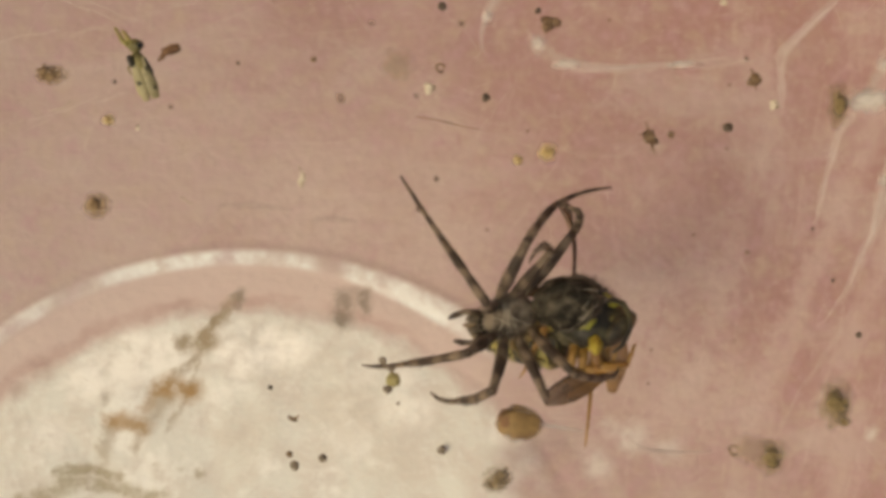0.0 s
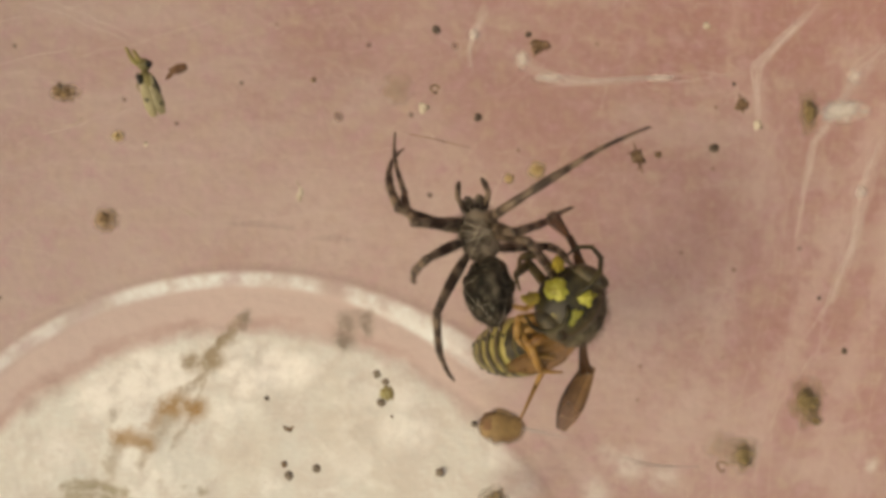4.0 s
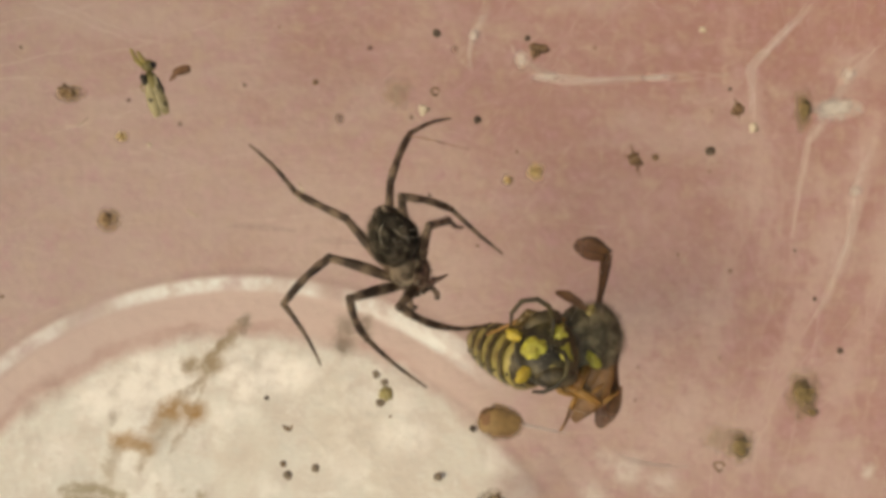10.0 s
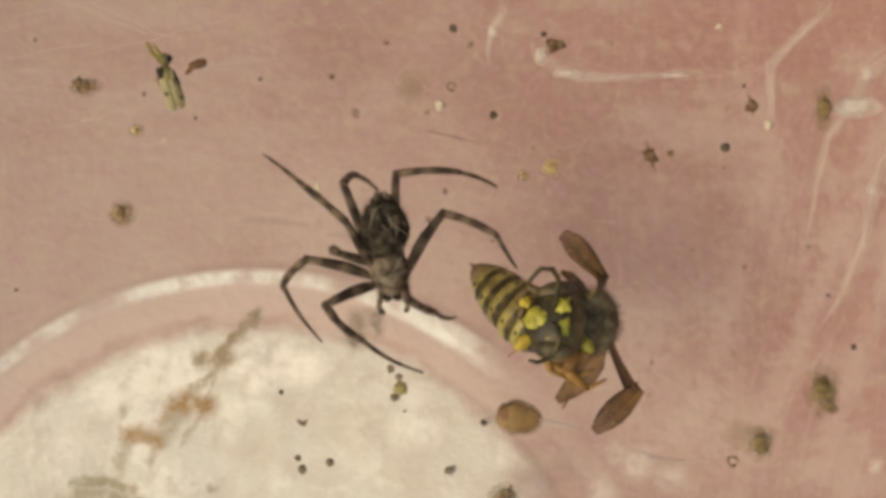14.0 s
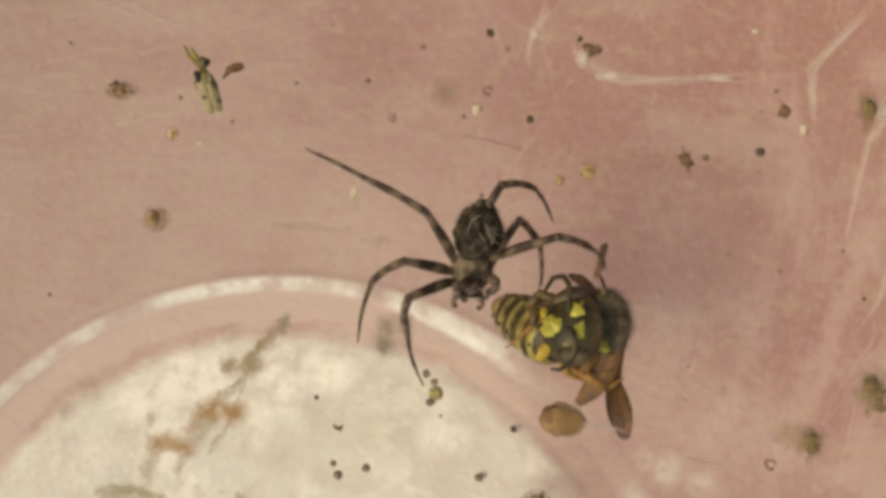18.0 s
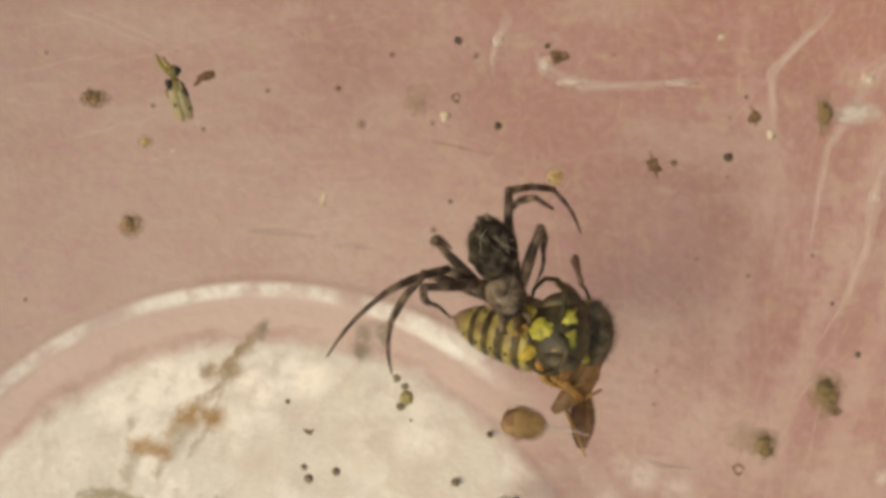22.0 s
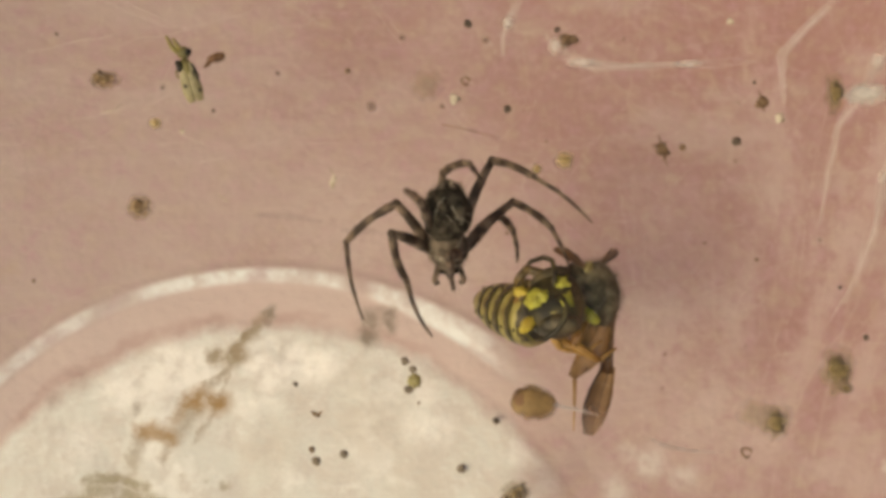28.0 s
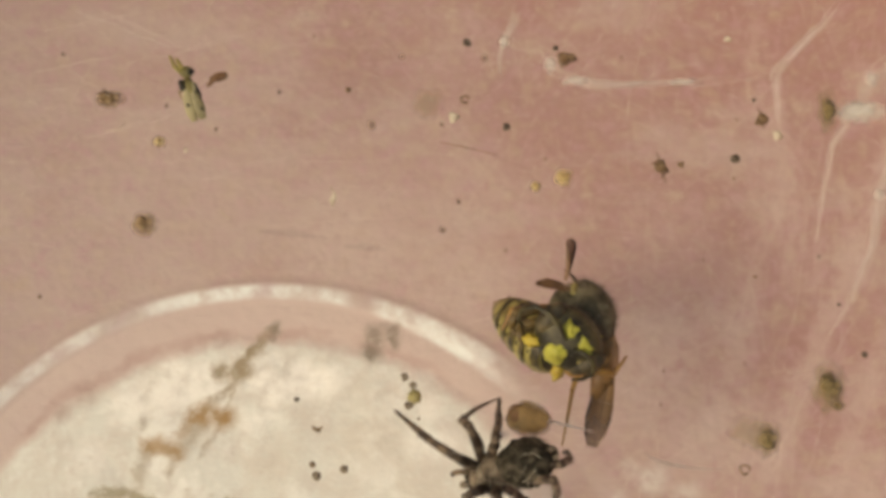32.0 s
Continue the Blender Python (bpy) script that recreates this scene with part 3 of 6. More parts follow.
bundle(0, [(4.44, 12.28, 18.5), (5.16, 11.35, 18.5), (6.05, 10.62, 19.0), (7.05, 10.15, 19.5), (8.97, 10.01, 19.8), (10.92, 10.11, 19.8), (13.36, 10.27, 19.8), (17.69, 10.34, 20.0)], [.12, .3, .2, .26, .12, .1, .2, .04])
bundle(1, [(21.59, 14.67, 22.0), (20.55, 13.29, 21.8), (19.40, 12.10, 21.4), (17.92, 10.51, 21.0), (18.15, 9.04, 20.5), (18.41, 6.84, 20.0)], [.1, .12, .17, .2, .12, .03])
bundle(2, [(25.57, 12.57, 22.3), (24.32, 11.16, 22.3), (23.22, 10.06, 22.3), (22.22, 8.22, 22.0), (21.27, 6.42, 21.0), (21.23, 3.65, 19.0), (21.62, 0.38, 16.0)], [.15, .24, .3, .14, .16, .12, .05])
bundle(3, [(3.20, 15.03, 18.0), (2.80, 14.20, 18.0), (2.21, 13.29, 17.5), (1.96, 12.20, 17.0), (2.09, 10.66, 16.0)], [.22, .26, .12, .09, .03])
bundle(4, [(25.41, 6.84, 20.0), (25.01, 4.96, 19.0), (24.59, 3.32, 19.0), (24.47, 0.70, 18.0), (23.52, -2.67, 17.0), (21.96, -5.45, 16.0)], [.1, .16, .26, .12, .15, .05])
bundle(5, [(10.48, -11.96, 16.0), (12.02, -12.68, 15.0), (13.94, -13.16, 14.0), (16.97, -13.37, 13.0)], [.16, .12, .08, .04])
bundle(6, [(3.95, -9.69, 19.5), (5.3, -9.95, 19.3), (6.6, -10.25, 19.0), (7.8, -10.6, 18.6)], [.03, .04, .045, .02])
for p, q, r in (((-25.48, 15.87, 14.0), (-19.14, 13.41, 14.0), .02), ((-23.72, 15.87, 14.0), (-17.03, 12.88, 14.0), .016), ((-27.94, 11.82, 14.0), (-22.31, 12.99, 14.0), .017), ((-24.75, 7.70, 13.0), (-18.86, 9.24, 13.0), .02), ((-27.59, 14.46, 14.0), (-21.26, 15.87, 14.0), .013), ((-22.25, 12.52, 13.0), (-12.98, 15.01, 13.0), .012), ((-12.98, 13.59, 13.0), (-5.13, 15.37, 13.0), .007), ((-17.48, 5.09, 12.0), (-11.34, 6.90, 12.0), .011)):
    part("thread", Shape().tube(*strand(p, q, r, .2, 11, .35), 4), M_SILK, web)
for p, q, r in (((2.57, 14.23, 17.0), (4.08, 8.83, 14.0), .009), ((4.26, 4.96, 14.0), (3.20, 2.85, 14.0), .014), ((18.20, -12.30, 18.0), (23.20, -3.97, 18.0), .012), ((20.53, -12.97, 18.0), (24.66, 6.19, 20.0), .01), ((17.57, -1.01, 15.0), (19.31, -7.26, 15.0), .008), ((7.50, -13.16, 15.0), (13.91, -8.53, 16.0), .008), ((1.94, 11.50, 15.0), (-0.14, 13.93, 15.0), .01)):
    part("thread", Shape().tube(*strand(p, q, r, .2, 11, .35), 4), M_SILK, web)
rng = random.Random(5)
fine = Shape()
for _ in range(150):
    x, y = rng.uniform(-42, 42), rng.uniform(-30, 26)
    a = rng.gauss(0.1, 0.45) if x < 5 else rng.gauss(1.25, 0.5)
    l = rng.uniform(6, 26)
    z = WEB_Z + rng.uniform(-1.5, 2.5)
    fine.tube(*strand((x - l * math.cos(a), y - l * math.sin(a), z), (x + l * math.cos(a), y + l * math.sin(a), z + rng.uniform(-1, 1)), rng.uniform(0.003, 0.007), rough=0.5), 3)
tagged(part("fine_thread", fine, M_SILK_FINE, web), kind="stuff")


def stay(name, x, y, z, length=14.0):
    """A hair-thin pair of threads that holds a thing in the web."""
    s = Shape()
    for a in (0.2, 1.9):
        a += 0.8 * math.sin(x * 3 + y)
        d = Vector((math.cos(a), math.sin(a), 0)) * length
        s.tube(*strand(Vector((x, y, z)) - d, Vector((x, y, z)) + d, 0.003, 0.0, 5, 0.0), 3)
    part("thread", s, M_SILK_FINE, web)


# ---- things caught in the web ----
def clot(x, y, z, wide, high, mat, seed, name="clot", label="olive-brown clot of debris high in the web", category="clot"):
    """A flat clump of dust and silk with an uneven skin."""
    r = random.Random(seed)
    s = Shape().blob((0, 0, 0), (wide * 1.35, high * 1.35, .3), seg=26, rings=14, bump=.35, freq=2.0, seed=seed)
    for _ in range(5 if mat not in (M_HAZE, M_TUFT, M_WISP) else 0):
        a, d = r.uniform(0, 6.28), r.uniform(.1, .5)
        s.blob((wide * d * math.cos(a), high * d * math.sin(a), .2), (wide * r.uniform(.2, .45), high * r.uniform(.2, .45), .2), seg=10, rings=7, bump=.5, freq=2, seed=r.uniform(0, 90))
    lone(name, s, mat, x, y, z, label, category, "small debris in the web")
    stay("stay", x, y, z)


def pellet(x, y, z, size, mat, label, name="pellet", category="pellet", squash=0.85, bump=0.25, turn=None, fuzz=0):
    sd = x * 3.1 + y * 1.7
    big = size > .38
    s = Shape().blob((0, 0, 0), (size, size * (0.8 + 0.2 * abs(math.sin(sd))), size * squash), seg=24 if big else 14, rings=16 if big else 9, bump=bump, freq=2.6 if big else 1.6, seed=sd)
    r = random.Random(int(abs(sd) * 1000))
    for _ in range(5 if big else 0):
        a, d = r.uniform(0, 6.28), size * r.uniform(.5, .95)
        s.blob((d * math.cos(a), d * math.sin(a), size * r.uniform(-.2, .2)), size * r.uniform(.2, .42), seg=12, rings=8, bump=.4, freq=2, seed=r.uniform(0, 90))
    if fuzz:
        roots = [Vector((r.gauss(0, 1), r.gauss(0, 1), r.gauss(0, .6))).normalized() for _ in range(fuzz)]
        s.hairs([(u * size * .7, u + Vector((r.gauss(0, .5), r.gauss(0, .5), 0))) for u in roots], size * .62, .03)
    ob = lone(name, s, mat, x, y, z, label, category, "small debris in the web", turn=math.degrees(sd) % 360 if turn is None else turn)
    stay("stay", x, y, z)
    return ob


def crumb(x, y, z, size, mat, label, legs=0):
    sd = x * 2.3 - y * 1.1
    t = thing("crumb", x, y, z, label, "debris", "small debris in the web")
    s = Shape()
    r = random.Random(int(sd * 100))
    for _ in range(5):
        s.blob((r.uniform(-.5, .5) * size, r.uniform(-.5, .5) * size, r.uniform(-.2, .2) * size), (size * r.uniform(.3, .6), size * r.uniform(.25, .5), size * .35), seg=10, rings=7, bump=0.5, freq=2.2, seed=r.uniform(0, 50))
    part("core", s, mat, t)
    for _ in range(legs):
        a = r.uniform(0, 6.28)
        d = Vector((math.cos(a), math.sin(a), 0))
        part("splinter", Shape().tube([d * size * .3, d * size * .8 + Vector((0, 0, .1)), d * size * r.uniform(1.1, 1.6) + Vector((r.uniform(-.2, .2), r.uniform(-.2, .2), 0))], [.07, .06, .03], 5), mat, t)
    stay("stay", x, y, z)


BALL = "tiny round dark dropping hanging in the web"
for p, size in (((-0.04, 14.27, 12.0), .27), ((2.58, 8.76, 11.5), .26), ((17.64, 6.72, 11.6), .33), ((5.78, 13.94, 12.0), .2), ((-11.26, -9.41, 10.0), .17), ((23.99, -2.82, 12.8), .13), ((25.03, -5.98, 14.5), .19), ((19.51, 11.10, 9.0), .13), ((23.12, 0.29, 11.5), .1)):
    pellet(*p, size, M_DARK, BALL)
for p, size in (((10.15, 13.33, 12.0), .09), ((17.59, 5.42, 11.5), .09), ((17.89, 9.37, 11.0), .08), ((2.58, 0.58, 11.5), .1), ((5.16, 6.65, 11.5), .09), ((-28.39, -2.71, 11.0), .12), ((-3.11, -10.63, 10.0), .1), ((18.82, -1.05, 12.0), .13), ((15.56, 0.04, 11.5), .09), ((-10.19, 14.67, 12.0), .07), ((18.10, -6.65, 12.0), .07), ((13.02, -7.28, 11.0), .09), ((12.84, -9.47, 11.0), .08), ((14.10, 6.33, 11.5), .22), ((-7.93, 11.20, 11.5), .18)):
    pellet(*p, size, M_CRUMB, "tiny brown grain of dirt hanging in the web", "grain", "grain")
for p, size in (((-7.98, -13.94, 10.6), .27), ((-9.81, -14.41, 10.4), .29), ((-10.10, -13.68, 10.4), .22), ((-3.50, -8.41, 9.6), .27), ((-3.80, -9.79, 9.6), .3), ((-4.05, -7.87, 9.8), .27)):
    pellet(*p, size, M_DUNG if size != .22 else M_CRUMB, "grey-brown round dropping caught in silk", bump=0.4)
pellet(*(-3.43, -9.21, 9.5), .44, M_POLLEN, "pale yellow lump stuck between two droppings", bump=0.6)
for n, (p, size) in enumerate((((6.36, 5.35, 12.0), .5), ((4.6, 4.85, 11.0), .3), ((-20.43, 7.67, 11.5), .34))):
    clot(*p, size, size, M_SOFT, 40 + n, "grain", "soft yellow grain caught in the web", "grain")
for p in ((-8.78, 3.87, 12.0),):
    lone("flake", Shape().leaf([(-.05, .5, 0), (.05, .2, .05), (-.02, -.15, .05), (.08, -.5, 0)], [.1, .36, .4, .12], .06), M_CREAM, *p, "long white flake of silk in the web", "flake", turn=-12)
    stay("stay", *p)
for p, size in (((-0.87, 9.38, 11.8), .3), ((16.68, 14.11, 14.0), .22), ((20.11, 8.06, 13.0), .28), ((-18.80, 7.17, 11.0), .15)):
    pellet(*p, size, M_CREAM, "small cream-white flake in the web", "flake", "flake", squash=0.3, bump=0.9)
for p, size in (((1.12, 13.22, 12.0), .2), ((-4.33, 13.33, 12.0), .16), ((-1.67, 8.94, 11.5), .16), ((-6.33, 8.83, 11.5), .28), ((-0.51, 3.78, 11.5), .16), ((-19.90, 9.97, 12.0), .14), ((-1.61, 1.94, 11.0), .2), ((-26.87, 13.40, 12.0), .12), ((-12.51, 11.02, 11.5), .12), ((-16.58, 8.42, 12.0), .12)):
    pellet(*p, size, M_SPECK, "small faint brown speck of dirt in the web", "speck", "speck", bump=0.6)
clot(*(-23.70, 10.45, 11.9), .8, .5, M_DUST, 52, "crumb", "flat straw-brown crumb of dirt hanging in silk", "debris")
for p, size, legs, mat in (((20.03, 9.79, 9.0), .58, 2, M_CRUMB), ((12.74, 6.14, 11.6), .6, 6, M_CRUMB), ((6.53, 13.14, 12.5), .68, 2, M_CRUMB), ((-24.05, 10.55, 12.0), .5, 6, M_CRUMB)):
    crumb(*p, size, mat, "shrivelled brown insect crumb hanging in silk", legs)
clot(*(-22.02, 2.33, 9.0), .72, .72, M_DUST, 60, "crumb", "straw-coloured lumpy crumb hanging in silk", "debris")
for n, (p, wide, high, mat) in enumerate((((20.04, 7.73, 24.0), .52, 1.0, M_CLOT), ((19.22, -7.35, 26.7), .8, 1.05, M_CLOT), ((19.69, -8.32, 26.5), .32, .28, M_CLOT), ((15.99, -10.14, 26.5), .75, .8, M_CLOT), ((14.92, -9.70, 26.3), .75, .65, M_HAZE))):
    clot(*p, wide, high, mat, n + 3)
for n, (p, wide, high) in enumerate((((23.03, 10.00, 22.3), .38, .4), ((24.52, 3.65, 19.0), .36, .34), ((5.03, 11.49, 18.5), .42, .5), ((6.57, 10.30, 19.4), .9, .26), ((12.87, 10.20, 19.8), .9, .2), ((2.28, 13.12, 17.5), .32, .4))):
    clot(*p, wide, high, M_WISP, 70 + n, "silk_clump", "small white clump of silk on a strand", "silk clump")
clot(*(22.21, 8.03, 22.5), 1.2, .55, M_TUFT, 12, "silk_tuft", "white tuft of matted silk", "silk tuft")
clot(*(-2.77, 11.11, 7.0), .95, .85, M_HAZE, 31, "fluff", "pale fluffy brown wisp below the web", "fluff")
pellet(*(-0.04, -16.2, .7), .32, M_DUNG, "grey dropping lying on the tub bottom", bump=0.3)
pellet(*(2.51, -12.7, .55), .24, M_DARK, "dark dropping lying on the tub bottom", bump=0.3)
pellet(*(3.62, -17.49, 4.0), 1.1, M_CLOT, "brown-olive clump of dirt low in the tub", "clot", "clot", bump=0.6)


def chip(x, y, z):
    s = Shape().leaf([(-.35, .1, 0), (-.15, -.05, .05), (.1, -.15, .02), (.35, .12, 0)], [.1, .3, .34, .08], .08)
    lone("chip", s, M_CRUMB, x, y, z, "small brown crescent-shaped chip in the web", "debris", "small debris in the web")
    stay("stay", x, y, z)


chip(*(-9.79, -11.27, 10.5))
a, b = Vector((-1.77, 7.66, 12.0)), Vector((2.13, 6.79, 12.0))
needle = Shape().tube([(0, 0, 0), (b - a) * 0.4 + Vector((0, .05, 0)), (b - a) * 0.75, b - a], [.032, .03, .024, .012], 6)
lone("splinter", needle, M_AMBER, *a, "thin straight amber splinter in the web", "splinter")
stay("stay", *a)
for p, q in (((-14.75, 2.06, 6.0), (-9.88, 1.67, 6.0)), ((-8.72, 1.01, 6.0), (-5.60, 0.82, 6.0))):
    p, q = Vector(p), Vector(q)
    lone("hair_strand", Shape().tube([(0, 0, 0), (q - p) * .5 + Vector((0, .15, 0)), q - p], [.1, .3, .08], 8), M_FADED, *p, "faint brown dusty thread near the tub bottom", "thread")
for p, q in (((-23.98, 8.27, 12.0), (-22.54, 8.85, 12.0)), ((-16.22, 3.00, 12.0), (-15.39, 2.49, 12.0)), ((-8.99, 4.73, 12.0), (-8.52, 3.72, 12.0))):
    p, q = Vector(p), Vector(q)
    lone("silk_curl", Shape().tube([(0, 0, 0), (q - p) * .5 + Vector((.15, -.2, 0)), q - p], [.03, .05, .02], 5), M_CREAM, *p, "short curled white silk fibre", "fibre")


def ring_skin(x, y, z, size, label):
    s = Shape()
    s.tube([(size * math.cos(a) * (1 + .2 * math.sin(3 * a)), size * math.sin(a), .1 * math.sin(2 * a)) for a in [i * 0.52 for i in range(12)]], .07, 5)
    lone("shed_skin", s, M_CRUMB, x, y, z, label, "shed skin")
    stay("stay", x, y, z)


ring_skin(*(-0.18, 10.58, 11.5), .24, "tiny curled brown shed skin in the web")
ring_skin(*(17.86, -13.41, 13.0), .3, "tiny pale curled shed skin in the web")


def build_hopper():
    t = thing("leafhopper", *(-18.12, 10.8, 13.0), "dead green and dark leafhopper caught in the web", "insect", turn=17)
    t.scale = (1.2, 1.18, 1.0)
    part("body", Shape().blob((0, -.1, 0), (.42, 1.0, .38), bump=.25, freq=1.5, seed=3), M_GREEN, t)
    part("head", Shape().blob((.1, 1.05, .05), (.36, .34, .3), bump=.2, freq=2, seed=7), M_GREEN, t)
    part("eye", Shape().blob((.36, 1.0, .2), .2, bump=.05), M_EYE, t, "black bulging eye")
    for dx, l in ((-.32, 1.15), (-.02, .9)):
        part("leg", Shape().tube([(dx * .6, 1.15, .1), (dx - .1, 1.5, .15), (dx - .22, 1.05 + l, .1)], [.14, .13, .07], 6), M_PALE, t, "yellow foreleg")
    for dx in (-.16, .2):
        part("wing", Shape().leaf([(dx, .4, .3), (dx * 1.2, -.4, .38), (dx * 1.3, -1.2, .3), (dx * 1.3, -1.75, .15)], [.3, .55, .62, .35], .04, cup=-.12), M_HWING, t, "pale greenish folded wing")
    part("leg", Shape().tube([(-.3, .2, 0), (-.62, .1, .1), (-.55, -.25, 0)], [.07, .06, .04], 5), M_GREEN, t)
    part("side_stripe", Shape().leaf([(.38, .3, .28), (.48, -.4, .32), (.42, -1.0, .25)], [.12, .2, .1], .05), M_EYE, t, "dark stripe along the wing")
    stay("stay", *(-18.40, 11.09, 13.0))
    for n, (dx, dy, l) in enumerate(((-.3, .35, .3), (.3, -.35, .34), (-.25, -.75, .3), (.35, -1.15, .24), (0, .1, .25))):
        part("dark_patch", Shape().blob((dx, dy, .34 - .04 * n), (.16, l, .1), bump=.6, freq=2.5, seed=n), M_BLACK, t, "dark patch on the wing")
    s = Shape().blob((0, 0, 0), (.52, .28, .22), bump=.6, freq=2, seed=11).blob((-.6, -.2, 0), (.4, .14, .13), Matrix.Rotation(.5, 3, "Z"), bump=.5, freq=2, seed=13)
    lone("seed", s, M_RUST, *(-16.34, 11.79, 12.6), "slender brown seed lying beside the leafhopper", "seed", turn=18)
    stay("stay", *(-16.42, 11.86, 12.6))


build_hopper()


def build_husk():
    x, y, z = (3.72, -9.82, 19.5)
    t = thing("seed_husk", x, y, z, "dull brown oval husk hanging in the web below the wasp", "husk", turn=-12)
    part("shell", Shape().blob((0, 0, 0), (1.4, 1.08, .55), seg=30, rings=20, bump=.12, freq=1.6, seed=4), M_HUSK, t)
    part("dark_end", Shape().blob((-.72, .08, -.02), (.58, .72, .5), seg=18, rings=12, bump=.2, freq=2, seed=9), M_RUST, t, "reddish-brown dark end")
    stay("stay", x, y, z)


build_husk()


# ---- the wasp ----
def on_blob(c, r, count, rnd, keep=None):
    out = []
    while len(out) < count:
        u = Vector((rnd.gauss(0, 1), rnd.gauss(0, 1), rnd.gauss(0, 1))).normalized()
        if keep and not keep(u):
            continue
        out.append((Vector(c) + Vector((u.x * r[0], u.y * r[1], u.z * r[2])), u + Vector((rnd.gauss(0, .3), rnd.gauss(0, .3), rnd.gauss(0, .3)))))
    return out


def build_wasp():
    rnd = random.Random(3)
    w = thing("wasp", 0, 0, 15.5, "dead yellow and black wasp curled up, hanging in the web", "wasp")
    # thorax: its long axis stands away from the viewer, the head is folded over it
    part("thorax", Shape().blob((-.25, 0, -.4), (1.58, 2.0, 1.6), seg=26, rings=18, bump=.1, freq=2.2, seed=2), M_GREY, w)
    tagged(part("thorax_hair", Shape().hairs(on_blob((-.25, 0, -.4), (1.55, 1.96, 1.56), 1600, rnd), .5, .014), M_HAIR, w, "short grey hair"), kind="stuff")
    part("shoulder_mark", Shape().blob((-.8, -1.3, .85), (.34, .62, .24), Matrix.Rotation(radians(28), 3, "Z"), seg=18, rings=12, bump=.5, freq=2, seed=6), M_YELLOW, w, "yellow shoulder mark")
    part("shoulder_mark", Shape().blob((-.5, 1.55, .5), (.26, .5, .2), Matrix.Rotation(radians(-28), 3, "Z"), seg=18, rings=12, bump=.5, freq=2, seed=7), M_PALE, w, "dull yellow shoulder mark")
    part("shoulder", Shape().blob((-1.3, 0, -.3), (1.6, 2.05, 1.4), seg=22, rings=14, bump=.1, freq=2.2, seed=12), M_GREY, w)
    part("waist", Shape().blob((-1.4, -.1, -1.0), (1.3, 1.2, 1.0), seg=18, rings=12, bump=.15, freq=2, seed=9), M_BLACK, w)
    # head: looks along +z, its crown towards +x
    h = part("head", Shape().blob((0, 0, 0), (1.5, 1.85, 1.0), seg=28, rings=18, bump=.05, freq=2, seed=1, shape=lambda u: (u.x, u.y * (1 + .14 * u.x), u.z)), M_BLACK, w)
    for sgn in (1, -1):
        part("eye", Shape().blob((.12, sgn * 1.42, .32), (1.0, .5, .55), Matrix.Rotation(radians(sgn * 12), 3, "Z"), seg=20, rings=14), M_COMPOUND, h, "dark kidney-shaped compound eye")
        part("eye_mark", Shape().blob((.62, sgn * .5, .76), (.42, .46, .2), Matrix.Rotation(radians(-sgn * 30), 3, "Z"), seg=18, rings=12, bump=.75, freq=2.2, seed=sgn * 3), M_YELLOW, h, "yellow mark beside the eye")
        part("eye_line", Shape().tube([(-.5, sgn * .95, .62), (0, sgn * 1.02, .78), (.5, sgn * 1.0, .72)], [.04, .07, .03], 6), M_PALE, h, "thin dull yellow line beside the eye")
        part("mandible", Shape().blob((-1.3, sgn * .98, .34), (.48, .3, .26), Matrix.Rotation(radians(-sgn * 35), 3, "Z"), seg=16, rings=10, bump=.5, freq=2, seed=sgn), M_JAW, h, "orange-yellow jaw")
        ant = [(.3, sgn * .3, .95), (.62, sgn * .62, 1.2), (.75, sgn * 1.15, 1.2), (.5, sgn * 1.65, .95), (.0, sgn * 1.95, .6), (-.6, sgn * 2.0, .3), (-1.1, sgn * 1.8, .1)]
        if sgn > 0:
            ant = [(.3, .3, .95), (.55, 1.0, 1.25), (.5, 1.8, 1.1), (.1, 2.4, .8), (-.6, 2.6, .5), (-1.2, 2.2, .2), (-1.35, 1.6, .1)]
        part("antenna", Shape().tube(ant, [.1, .12, .13, .13, .12, .1, .06], 8), M_BLACK, h, "black curled antenna")
    part("clypeus", Shape().blob((-.55, 0, .74), (.64, .6, .4), seg=24, rings=14, bump=.35, freq=2.6, seed=4), M_YELLOW, h, "bright yellow face shield")
    part("face_dot", Shape().blob((-.5, 0, 1.11), (.1, .1, .04), seg=8, rings=6), M_EYE, h, "small black dot")
    tagged(part("head_hair", Shape().hairs(on_blob((0, 0, 0), (1.5, 1.8, 1.0), 260, rnd, lambda u: u.x > .1), .3, .012), M_HAIR, h), kind="stuff")
    # abdomen: from its base along +y, six overlapping rings
    def girth(e):
        e = min(1, e)
        return 1.4 + .45 * math.sin(e / .2 * math.pi / 2) if e < .2 else 1.85 * max(.02, 1 - ((e - .2) / .81) ** 2.2) ** .6

    L = 7.2
    a = part("abdomen", Shape().tube([(0, L * k / 16, 0) for k in range(17)], [girth(k / 16) * .92 for k in range(17)], 18), M_BLACK, w)
    for k in range(6):
        e0, e1 = k / 6 + .012, (k + 1) / 6 + .02
        ys = [e0 + (e1 - e0) * i / 5 for i in range(6)]
        band = Shape().tube([(0, L * min(1, e), 0) for e in ys], [girth(min(1, e)) * s for e, s in zip(ys, (.9, .98, 1.0, 1.03, 1.05, .96))], 26)
        ring = part("abdomen_ring", band, M_PALE if k < 5 else M_TAIL, a, "dull yellow abdomen ring" if k < 5 else "brown tail ring")
        if k == 5:
            continue
        band = Shape()
        n, width = 25, (e1 - e0) * (.5, .36, .46, .38, .34)[k]
